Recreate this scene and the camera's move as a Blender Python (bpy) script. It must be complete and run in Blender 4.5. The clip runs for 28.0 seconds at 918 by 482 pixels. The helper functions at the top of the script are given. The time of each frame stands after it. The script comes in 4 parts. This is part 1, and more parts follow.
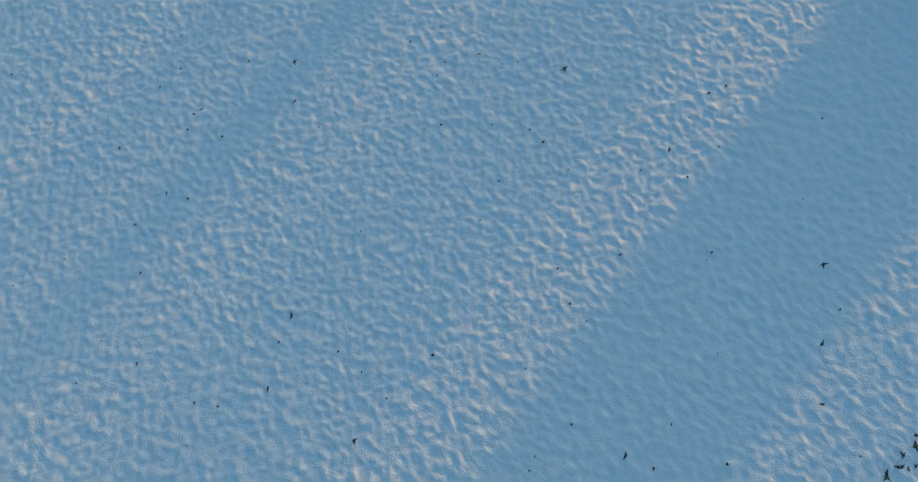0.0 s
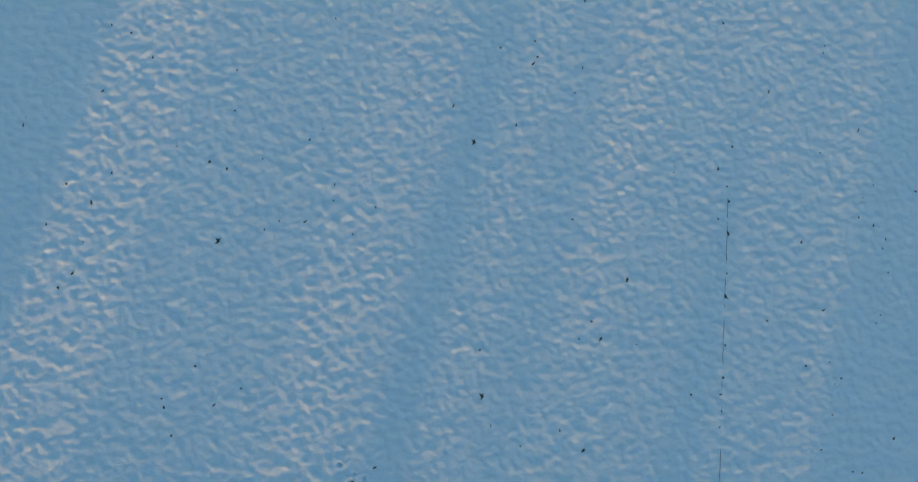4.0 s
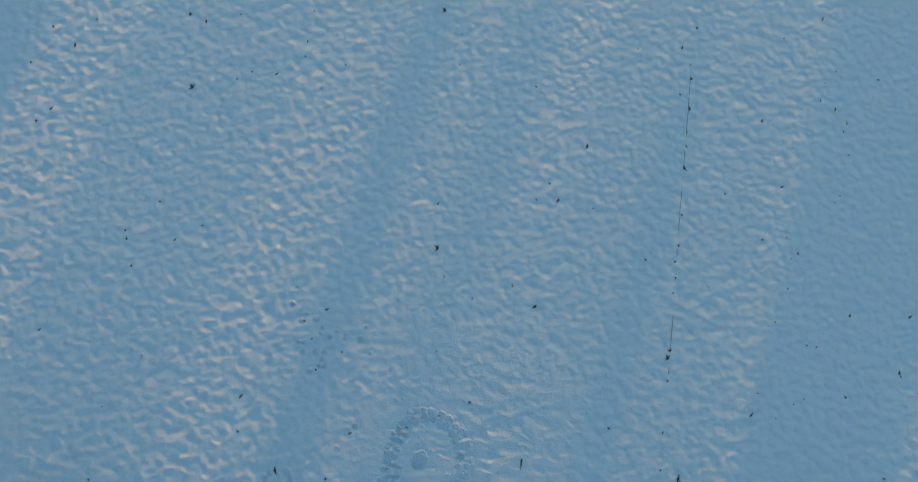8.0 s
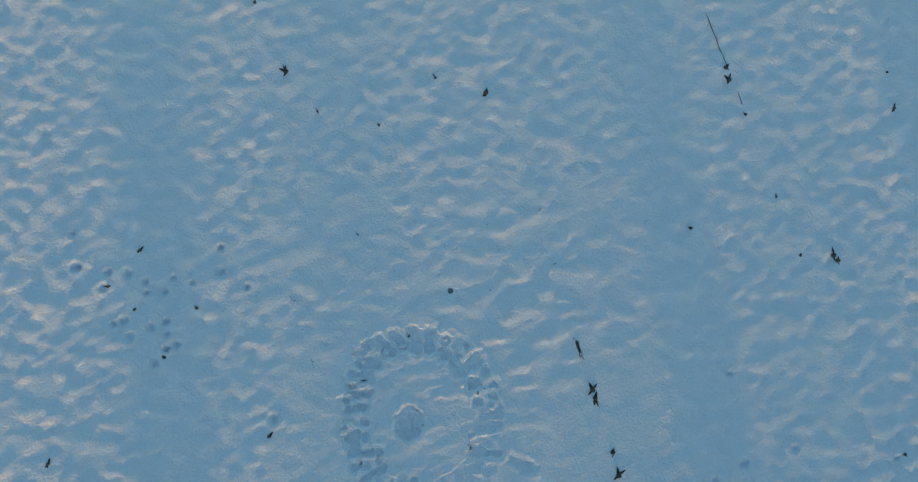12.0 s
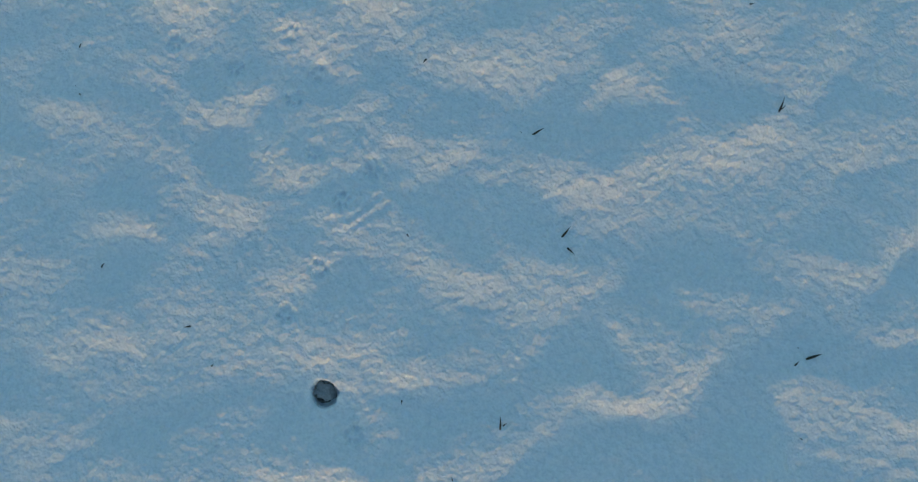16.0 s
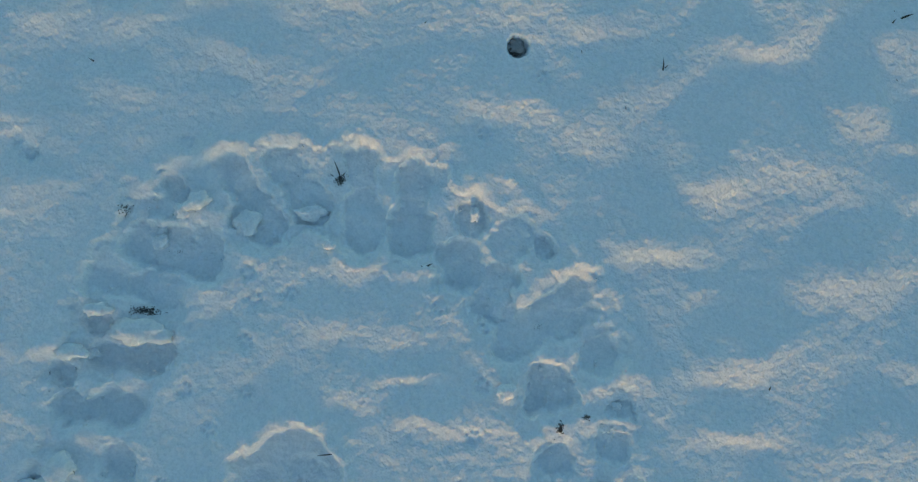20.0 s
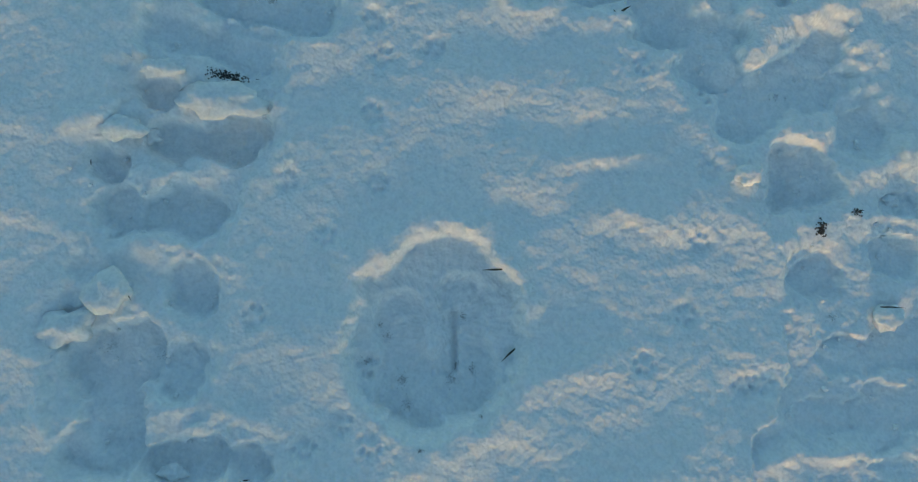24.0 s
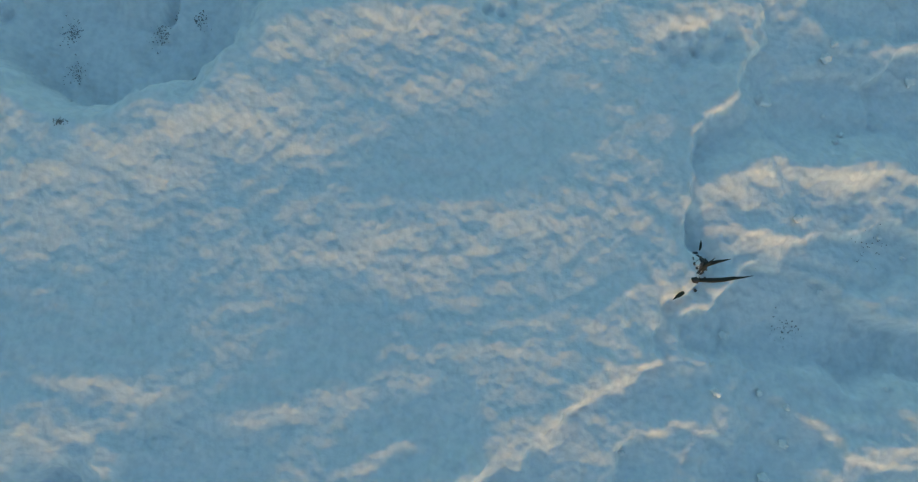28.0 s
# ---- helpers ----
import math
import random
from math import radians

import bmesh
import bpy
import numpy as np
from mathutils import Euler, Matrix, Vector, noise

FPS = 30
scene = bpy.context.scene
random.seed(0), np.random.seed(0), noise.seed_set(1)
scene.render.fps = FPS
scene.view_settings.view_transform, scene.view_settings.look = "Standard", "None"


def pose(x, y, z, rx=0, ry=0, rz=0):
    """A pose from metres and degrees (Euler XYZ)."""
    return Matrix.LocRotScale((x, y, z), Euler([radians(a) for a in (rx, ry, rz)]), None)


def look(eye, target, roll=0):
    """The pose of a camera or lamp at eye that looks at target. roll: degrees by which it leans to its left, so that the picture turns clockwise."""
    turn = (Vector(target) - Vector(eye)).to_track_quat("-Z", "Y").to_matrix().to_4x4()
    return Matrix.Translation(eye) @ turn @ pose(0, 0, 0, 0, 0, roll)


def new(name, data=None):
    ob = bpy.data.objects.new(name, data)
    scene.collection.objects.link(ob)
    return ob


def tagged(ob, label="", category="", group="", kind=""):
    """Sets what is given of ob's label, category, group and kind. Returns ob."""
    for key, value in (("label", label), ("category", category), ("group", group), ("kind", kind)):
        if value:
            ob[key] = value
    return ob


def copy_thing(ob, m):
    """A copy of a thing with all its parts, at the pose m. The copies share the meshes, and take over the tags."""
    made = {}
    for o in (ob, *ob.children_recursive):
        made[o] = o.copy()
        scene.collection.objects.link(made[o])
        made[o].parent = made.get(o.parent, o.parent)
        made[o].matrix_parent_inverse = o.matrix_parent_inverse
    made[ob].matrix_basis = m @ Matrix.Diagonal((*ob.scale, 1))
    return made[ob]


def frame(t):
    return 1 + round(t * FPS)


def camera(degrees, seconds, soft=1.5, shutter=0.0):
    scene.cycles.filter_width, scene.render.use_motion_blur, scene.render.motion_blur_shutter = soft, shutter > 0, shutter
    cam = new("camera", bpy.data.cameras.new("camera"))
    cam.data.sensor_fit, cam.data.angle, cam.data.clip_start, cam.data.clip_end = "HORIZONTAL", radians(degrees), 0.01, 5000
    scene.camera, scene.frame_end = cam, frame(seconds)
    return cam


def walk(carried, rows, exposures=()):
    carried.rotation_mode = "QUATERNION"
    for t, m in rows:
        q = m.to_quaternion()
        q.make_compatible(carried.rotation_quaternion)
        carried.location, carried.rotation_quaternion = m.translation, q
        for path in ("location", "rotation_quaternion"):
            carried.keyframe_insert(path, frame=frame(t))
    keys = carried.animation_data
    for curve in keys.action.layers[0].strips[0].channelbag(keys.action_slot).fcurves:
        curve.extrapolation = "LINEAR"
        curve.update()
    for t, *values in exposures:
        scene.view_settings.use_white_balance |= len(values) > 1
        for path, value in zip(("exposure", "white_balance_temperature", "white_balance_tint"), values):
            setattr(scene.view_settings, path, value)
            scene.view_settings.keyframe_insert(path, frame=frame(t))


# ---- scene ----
import functools

cam = camera(80, 28.0, soft=1.2)
walk(cam, [
    (0.0, pose(-9.552, 9.589, 9.751, 11.09, 2.67, -135.04)),
    (0.5, pose(-9.114, 9.112, 9.830, 11.29, 2.45, -132.89)),
    (1.0, pose(-7.939, 8.077, 10.039, 9.69, 0.68, -116.26)),
    (1.5, pose(-6.613, 7.089, 10.207, 8.14, -0.59, -86.68)),
    (2.0, pose(-5.092, 6.211, 10.369, 6.98, -0.51, -50.12)),
    (2.5, pose(-4.322, 5.695, 10.564, 7.50, -2.88, -14.20)),
    (3.0, pose(-3.145, 5.569, 10.616, 5.70, -2.39, 10.07)),
    (3.5, pose(-2.689, 5.384, 10.575, 5.58, -2.37, 17.90)),
    (5.5, pose(-2.894, 4.943, 10.600, 5.55, -2.94, 21.29)),
    (6.0, pose(-2.673, 4.786, 10.642, 5.80, -2.76, 21.70)),
    (6.5, pose(-2.223, 4.247, 10.640, 6.23, -2.47, 22.15)),
    (7.0, pose(-1.637, 3.652, 10.576, 7.06, -1.97, 22.70)),
    (7.5, pose(-1.224, 3.263, 10.552, 7.17, -1.85, 22.99)),
    (8.0, pose(-0.582, 2.489, 10.439, 8.22, -1.66, 22.85)),
    (8.5, pose(0.026, 1.717, 10.331, 8.76, -1.17, 13.90)),
    (9.0, pose(0.567, 1.150, 10.182, 8.96, -0.35, 2.07)),
    (9.5, pose(0.663, 1.001, 10.110, 8.72, -0.50, 1.68)),
    (10.0, pose(0.559, 0.972, 9.584, 8.68, -0.86, 1.37)),
    (10.5, pose(0.484, 1.045, 8.805, 8.29, -0.87, 0.81)),
    (11.0, pose(0.381, 1.047, 7.826, 8.12, -1.36, -0.07)),
    (11.5, pose(0.352, 0.980, 6.817, 8.37, -1.78, -1.34)),
    (13.5, pose(0.584, 1.234, 2.251, 6.37, -1.31, -2.90)),
    (14.0, pose(0.638, 1.276, 1.736, 7.46, 0.15, -2.73)),
    (14.5, pose(0.681, 1.354, 1.388, 8.11, 0.56, 1.07)),
    (15.0, pose(0.706, 1.475, 1.235, 7.01, 0.50, 5.76)),
    (15.5, pose(0.735, 1.549, 1.248, 5.85, 0.53, 7.11)),
    (16.0, pose(0.761, 1.553, 1.282, 5.87, 0.66, 7.71)),
    (16.5, pose(0.651, 1.604, 1.330, 4.25, -0.76, 7.66)),
    (17.0, pose(0.372, 1.604, 1.358, 4.73, -1.71, 7.51)),
    (17.5, pose(0.165, 1.672, 1.388, 3.20, -2.19, 7.65)),
    (18.0, pose(0.111, 1.664, 1.426, 2.57, -2.10, 7.74)),
    (18.5, pose(0.169, 1.530, 1.461, 2.91, -1.57, 7.99)),
    (19.0, pose(0.348, 1.178, 1.480, 7.00, -0.66, 8.78)),
    (19.5, pose(0.552, 0.879, 1.473, 6.01, 1.34, 8.16)),
    (20.0, pose(0.348, 0.599, 1.484, 4.57, -1.62, 7.39)),
    (20.5, pose(0.220, 0.349, 1.459, 5.77, -2.02, 7.07)),
    (21.0, pose(0.145, 0.175, 1.435, 6.19, -2.59, 6.74)),
    (21.5, pose(0.176, 0.128, 1.422, 6.10, -2.49, 6.80)),
    (23.5, pose(0.072, 0.061, 1.263, 5.56, -2.27, 6.09)),
    (24.0, pose(0.001, 0.048, 0.992, 6.55, -2.52, 6.01)),
    (24.5, pose(0.078, 0.053, 0.804, 7.11, -1.85, 6.17)),
    (25.0, pose(0.215, 0.021, 0.758, 7.51, -1.36, 6.11)),
    (25.5, pose(0.251, -0.187, 0.733, 8.55, -1.50, 5.90)),
    (26.0, pose(0.262, -0.395, 0.629, 10.18, -1.23, 7.27)),
    (26.5, pose(0.248, -0.456, 0.517, 11.24, -4.82, 7.02)),
    (27.0, pose(0.311, -0.415, 0.511, 9.02, -2.21, 7.76)),
    (27.5, pose(0.349, -0.374, 0.508, 8.52, -2.45, 7.52)),
    (28.0, pose(0.359, -0.332, 0.512, 7.29, -2.67, 6.76)),
], exposures=[(0.0, 1.18, 6080, -6), (9.0, 1.19, 6550, -5), (19.0, 1.22, 6880, -6), (28.0, 1.25, 7080, -8)])

# ---- light: a very low winter sun over a blue sky ----
SUN_ELEVATION, SUN_SIDE = radians(5.2), radians(5.5)   # from -y, a little towards +x
sun_way = Vector((math.sin(SUN_SIDE) * math.cos(SUN_ELEVATION), -math.cos(SUN_SIDE) * math.cos(SUN_ELEVATION), math.sin(SUN_ELEVATION)))
world = bpy.data.worlds.new("winter_sky")
world.use_nodes = True
scene.world = world
sky = world.node_tree.nodes.new("ShaderNodeTexSky")
sky.sky_type, sky.sun_disc = "NISHITA", False
sky.sun_elevation, sky.sun_rotation = SUN_ELEVATION, math.pi - SUN_SIDE
sky.ozone_density, sky.dust_density, sky.air_density = 2.5, 1.1, 1.0
background = world.node_tree.nodes["Background"]
background.inputs["Strength"].default_value = 0.15
world.node_tree.links.new(sky.outputs["Color"], background.inputs["Color"])
sun_lamp = bpy.data.lights.new("sun", "SUN")
sun_lamp.energy, sun_lamp.angle, sun_lamp.color = 1.16, radians(2.2), (1.0, 0.50, 0.14)
sun = new("sun", sun_lamp)
sun.matrix_world = look(sun_way * 50, (0, 0, 0))


# ---- materials ----
def nodes_of(name):
    m = bpy.data.materials.new(name)
    m.use_nodes = True
    t = m.node_tree
    return m, t, t.nodes["Principled BSDF"], t.links


def noise_node(t, scale, detail=4.0, rough=0.6):
    n = t.nodes.new("ShaderNodeTexNoise")
    n.inputs["Scale"].default_value, n.inputs["Detail"].default_value, n.inputs["Roughness"].default_value = scale, detail, rough
    t.links.new(t.nodes.new("ShaderNodeTexCoord").outputs["Object"], n.inputs["Vector"])
    return n


def ramp_node(t, source, stops):
    r = t.nodes.new("ShaderNodeValToRGB")
    while len(r.color_ramp.elements) < len(stops):
        r.color_ramp.elements.new(0.5)
    for e, (at, colour) in zip(r.color_ramp.elements, stops):
        e.position, e.color = at, (*colour, 1)
    t.links.new(source, r.inputs["Fac"])
    return r


def bump_node(t, source, strength, distance, under=None):
    b = t.nodes.new("ShaderNodeBump")
    b.inputs["Strength"].default_value, b.inputs["Distance"].default_value = strength, distance
    t.links.new(source, b.inputs["Height"])
    if under:
        t.links.new(under.outputs["Normal"], b.inputs["Normal"])
    return b


def snow_material(name, grain=1.0):
    m, t, b, links = nodes_of(name)
    broad, crust, fine, crystal = noise_node(t, 3.0, 3), noise_node(t, 80, 1, 0.5), noise_node(t, 170, 1, 0.5), noise_node(t, 520, 1)
    tone = ramp_node(t, broad.outputs["Fac"], [(0.3, (0.84, 0.86, 0.88)), (0.7, (0.90, 0.90, 0.90))])
    speck = ramp_node(t, fine.outputs["Fac"], [(0.30, (0.91, 0.92, 0.93)), (0.62, (1.0, 1.0, 1.0))])
    mottle = ramp_node(t, noise_node(t, 80, 1).outputs["Fac"], [(0.36, (0.93, 0.94, 0.945)), (0.6, (1.0, 1.0, 1.0))])
    both = t.nodes.new("ShaderNodeMix")
    both.data_type, both.blend_type = "RGBA", "MULTIPLY"
    both.inputs["Factor"].default_value = 1.0
    links.new(speck.outputs["Color"], both.inputs[6])
    links.new(mottle.outputs["Color"], both.inputs[7])
    mix = t.nodes.new("ShaderNodeMix")
    mix.data_type, mix.blend_type = "RGBA", "MULTIPLY"
    mix.inputs["Factor"].default_value = 1.0
    links.new(tone.outputs["Color"], mix.inputs[6])
    links.new(both.outputs[2], mix.inputs[7])
    links.new(mix.outputs[2], b.inputs["Base Color"])
    gloss = ramp_node(t, crystal.outputs["Fac"], [(0.35, (0.75, 0.75, 0.75)), (0.75, (0.35, 0.35, 0.35))])
    links.new(gloss.outputs["Color"], b.inputs["Roughness"])
    b.inputs["IOR"].default_value = 1.31
    b.inputs["Subsurface Weight"].default_value = 0.65
    b.inputs["Subsurface Radius"].default_value = (1.0, 0.9, 0.8)
    b.inputs["Subsurface Scale"].default_value = 0.008
    ripple = bump_node(t, noise_node(t, 38, 2, 0.45).outputs["Fac"], 0.85 * grain, 0.012)
    base = bump_node(t, crust.outputs["Fac"], 0.65 * grain, 0.006, ripple)
    low = bump_node(t, fine.outputs["Fac"], 0.10 * grain, 0.004, base)
    high = bump_node(t, crystal.outputs["Fac"], 0.15 * grain, 0.002, low)
    links.new(high.outputs["Normal"], b.inputs["Normal"])
    return m


def plant_material(name, dark, light, scale, rough):
    m, t, b, links = nodes_of(name)
    n = noise_node(t, scale, 5)
    info = t.nodes.new("ShaderNodeObjectInfo")
    add = t.nodes.new("ShaderNodeMath")
    add.operation = "MULTIPLY_ADD"
    links.new(info.outputs["Random"], add.inputs[0])
    add.inputs[1].default_value = 0.35
    links.new(n.outputs["Fac"], add.inputs[2])
    c = ramp_node(t, add.outputs["Value"], [(0.35, dark), (0.95, light)])
    links.new(c.outputs["Color"], b.inputs["Base Color"])
    b.inputs["Roughness"].default_value = rough
    links.new(bump_node(t, n.outputs["Fac"], 0.4, 0.001).outputs["Normal"], b.inputs["Normal"])
    return m


SNOW = snow_material("snow")
CLOD_SNOW = snow_material("packed_snow", 0.7)
BLADE = plant_material("frozen_grass", (0.008, 0.011, 0.007), (0.024, 0.027, 0.014), 60, 0.6)
STALK = plant_material("dead_stalk", (0.012, 0.011, 0.009), (0.04, 0.032, 0.022), 90, 0.7)
SOIL = plant_material("frozen_soil", (0.035, 0.032, 0.03), (0.13, 0.12, 0.11), 150, 0.9)
FROSTED_SOIL = plant_material("frosted_soil", (0.16, 0.16, 0.16), (0.40, 0.40, 0.40), 220, 0.9)
BARK = plant_material("bark", (0.05, 0.035, 0.025), (0.14, 0.10, 0.07), 12, 0.85)
NEEDLES = plant_material("needles", (0.015, 0.03, 0.015), (0.05, 0.08, 0.04), 8, 0.7)


# ---- the snow field: one sheet, fine where the camera comes near ----
@functools.lru_cache(None)
def lattice(seed):
    return np.random.RandomState(seed).rand(256, 256)


def field(x, y, wx, wy, seed):
    """Smooth noise from -1 to 1 with features about wx by wy metres."""
    g = lattice(seed)
    u, v = x / wx + 91.7, y / wy + 57.3
    i, j = np.floor(u).astype(int), np.floor(v).astype(int)
    a, b = u - i, v - j
    a, b = a * a * a * (a * (a * 6 - 15) + 10), b * b * b * (b * (b * 6 - 15) + 10)
    i0, j0, i1, j1 = i % 256, j % 256, (i + 1) % 256, (j + 1) % 256
    return 2 * ((g[i0, j0] * (1 - a) + g[i1, j0] * a) * (1 - b) + (g[i0, j1] * (1 - a) + g[i1, j1] * a) * b) - 1


def grain(x, y, width, seed):
    """The same noise, turned, so that its octaves don't share one lattice."""
    c, k = math.cos(0.9 * seed), math.sin(0.9 * seed)
    return field(c * x + k * y, c * y - k * x, width, width, seed)


def ease(a, b, v):
    s = np.clip((v - a) / (b - a), 0, 1)
    return s * s * (3 - 2 * s)


# wind hummocks round the trodden ring: the middle of each sunward slope, its half length and half width, its turn
HUMMOCKS = []
HUMMOCKS += [
    (0.58, 2.41, 0.28, 0.059, -6), (2.00, 2.41, 0.14, 0.039, 22), (1.14, 2.40, 0.08, 0.058, 18), (2.27, 2.29, 0.21, 0.065, 25), (1.33, 2.29, 0.10, 0.074, 8), (-0.56, 2.26, 0.15, 0.065, 19), (0.45, 2.23, 0.10, 0.039, 8),
    (1.54, 2.22, 0.17, 0.051, 58), (2.47, 2.16, 0.07, 0.032, -2), (-0.02, 2.14, 0.10, 0.046, -2), (0.82, 2.14, 0.15, 0.065, 18), (-1.12, 2.11, 0.08, 0.064, 8), (0.27, 2.11, 0.10, 0.051, -17), (1.08, 2.10, 0.09, 0.052, -2),
    (1.65, 2.01, 0.09, 0.039, 12), (-0.69, 2.00, 0.08, 0.071, 8), (-1.12, 1.96, 0.12, 0.038, 24), (1.34, 1.95, 0.21, 0.046, 22), (0.14, 1.91, 0.09, 0.030, 23)]
HUMMOCKS += [
    (0.60, 1.89, 0.09, 0.038, -2), (-0.25, 1.84, 0.11, 0.037, -12), (2.42, 1.83, 0.12, 0.062, 7), (0.99, 1.83, 0.14, 0.051, -12), (0.32, 1.79, 0.10, 0.038, -2), (1.74, 1.79, 0.08, 0.030, 57), (-0.55, 1.78, 0.10, 0.050, 7),
    (2.02, 1.72, 0.10, 0.045, 17), (1.57, 1.72, 0.10, 0.031, -12), (-0.94, 1.71, 0.17, 0.087, 18), (2.24, 1.70, 0.07, 0.038, -2), (-0.36, 1.67, 0.09, 0.045, 28), (0.18, 1.66, 0.08, 0.045, 17), (0.46, 1.66, 0.09, 0.030, -22),
    (2.36, 1.64, 0.06, 0.031, -2), (-0.65, 1.61, 0.07, 0.049, 7), (-0.06, 1.59, 0.07, 0.029, -2), (1.78, 1.58, 0.08, 0.030, -2), (0.84, 1.58, 0.18, 0.059, 7)]
HUMMOCKS += [
    (1.37, 1.55, 0.10, 0.054, 60), (0.33, 1.53, 0.07, 0.044, -2), (1.18, 1.51, 0.07, 0.037, -12), (-0.37, 1.45, 0.19, 0.060, -7), (1.94, 1.43, 0.09, 0.036, 26), (1.28, 1.41, 0.07, 0.048, 36), (1.66, 1.40, 0.22, 0.050, -7),
    (2.16, 1.38, 0.19, 0.048, 35), (0.57, 1.36, 0.17, 0.048, -5), (1.12, 1.35, 0.15, 0.034, 2), (-1.03, 1.35, 0.11, 0.051, -22), (2.42, 1.34, 0.06, 0.025, -2), (-0.04, 1.33, 0.12, 0.043, 17), (-0.67, 1.32, 0.08, 0.033, -2),
    (-0.40, 1.31, 0.09, 0.034, 22), (-0.86, 1.25, 0.12, 0.034, -17), (1.47, 1.20, 0.07, 0.048, 21), (-0.58, 1.20, 0.09, 0.028, 7), (0.88, 1.20, 0.18, 0.038, 31)]
HUMMOCKS += [
    (1.46, 1.18, 0.08, 0.041, 27), (-0.85, 1.15, 0.06, 0.032, -2), (-0.31, 1.13, 0.14, 0.028, -17), (1.62, 1.13, 0.08, 0.029, -12), (2.45, 1.11, 0.09, 0.053, 6), (0.43, 1.09, 0.12, 0.035, -2), (0.71, 1.05, 0.07, 0.047, 16),
    (1.23, 1.03, 0.24, 0.061, 6), (-0.99, 1.02, 0.09, 0.027, -3), (0.10, 1.00, 0.14, 0.042, -3), (1.31, 1.00, 0.17, 0.047, -2), (-0.58, 0.98, 0.09, 0.028, 6), (2.09, 0.98, 0.09, 0.051, 39), (1.67, 0.98, 0.10, 0.033, 6),
    (1.04, 0.94, 0.06, 0.042, 16), (2.25, 0.94, 0.10, 0.029, -3), (1.08, 0.93, 0.08, 0.049, 17), (1.33, 0.93, 0.10, 0.032, 16), (2.00, 0.87, 0.10, 0.032, 34)]
HUMMOCKS += [
    (-0.78, 0.85, 0.09, 0.034, -3), (1.75, 0.85, 0.07, 0.028, -3), (0.93, 0.75, 0.14, 0.050, 6), (0.90, 0.75, 0.15, 0.035, 7), (1.50, 0.74, 0.18, 0.059, 15), (-1.07, 0.74, 0.08, 0.041, 17), (-0.75, 0.72, 0.09, 0.036, -3),
    (1.48, 0.72, 0.17, 0.054, 17), (2.29, 0.69, 0.08, 0.033, -3), (-0.76, 0.67, 0.07, 0.024, 7), (1.11, 0.66, 0.09, 0.027, -3), (2.11, 0.61, 0.10, 0.032, -3), (0.09, 0.58, 0.11, 0.032, 12), (1.65, 0.54, 0.10, 0.027, 6),
    (1.25, 0.49, 0.17, 0.040, 16), (1.22, 0.47, 0.15, 0.044, 10), (0.04, 0.45, 0.06, 0.028, 27), (0.18, 0.44, 0.13, 0.034, 2), (0.28, 0.34, 0.08, 0.012, 17)]
HUMMOCKS += [
    (1.59, 0.29, 0.13, 0.046, 16), (-0.69, 0.29, 0.09, 0.031, 17), (1.17, 0.28, 0.08, 0.023, 6), (0.14, 0.28, 0.08, 0.039, 17), (1.19, 0.28, 0.11, 0.031, 6), (0.15, 0.26, 0.06, 0.023, 7), (0.36, 0.22, 0.11, 0.023, 1),
    (0.54, 0.22, 0.09, 0.054, -13), (0.37, 0.21, 0.09, 0.023, 2), (-0.78, 0.11, 0.07, 0.018, 6), (1.25, 0.06, 0.10, 0.022, 20), (-0.20, -0.05, 0.09, 0.036, 52), (0.30, -0.07, 0.09, 0.022, 16), (1.40, -0.08, 0.10, 0.051, 24),
    (1.10, -0.09, 0.14, 0.030, 6), (-0.69, -0.13, 0.06, 0.017, 6), (0.14, -0.20, 0.07, 0.028, 35), (0.13, -0.22, 0.12, 0.036, 30), (-0.00, -0.25, 0.03, 0.011, 19)]
HUMMOCKS += [
    (0.37, -0.29, 0.10, 0.024, 16), (-0.21, -0.32, 0.09, 0.021, 6), (-0.74, -0.38, 0.08, 0.025, 6), (0.23, -0.43, 0.05, 0.008, 7), (0.09, -0.43, 0.04, 0.011, 7), (-0.03, -0.44, 0.04, 0.017, 7), (0.32, -0.46, 0.04, 0.008, 7),
    (0.39, -0.49, 0.04, 0.010, 16)]

# boot prints from heel to toe: the trodden ring, its lower arc, and the trail that leaves it
RING = [
    (-0.268, 0.837, -0.159, 0.703, 0.054), (-0.133, 0.877, -0.039, 0.767, 0.053), (0.073, 0.900, 0.114, 0.707, 0.053), (0.238, 0.878, 0.240, 0.716, 0.056), (0.300, 0.894, 0.301, 0.886, 0.035),
    (0.391, 0.792, 0.392, 0.784, 0.048), (0.379, 0.678, 0.395, 0.640, 0.061), (0.528, 0.754, 0.515, 0.728, 0.054), (0.495, 0.629, 0.491, 0.573, 0.058), (0.607, 0.748, 0.613, 0.724, 0.026),
    (-0.473, 0.709, -0.411, 0.714, 0.042), (-0.405, 0.770, -0.400, 0.759, 0.035), (-0.463, 0.607, -0.392, 0.600, 0.070), (-0.301, 0.620, -0.303, 0.588, 0.061), (-0.227, 0.726, -0.220, 0.708, 0.026),
    (0.710, 0.625, 0.558, 0.482, 0.058), (0.752, 0.574, 0.689, 0.527, 0.042)]
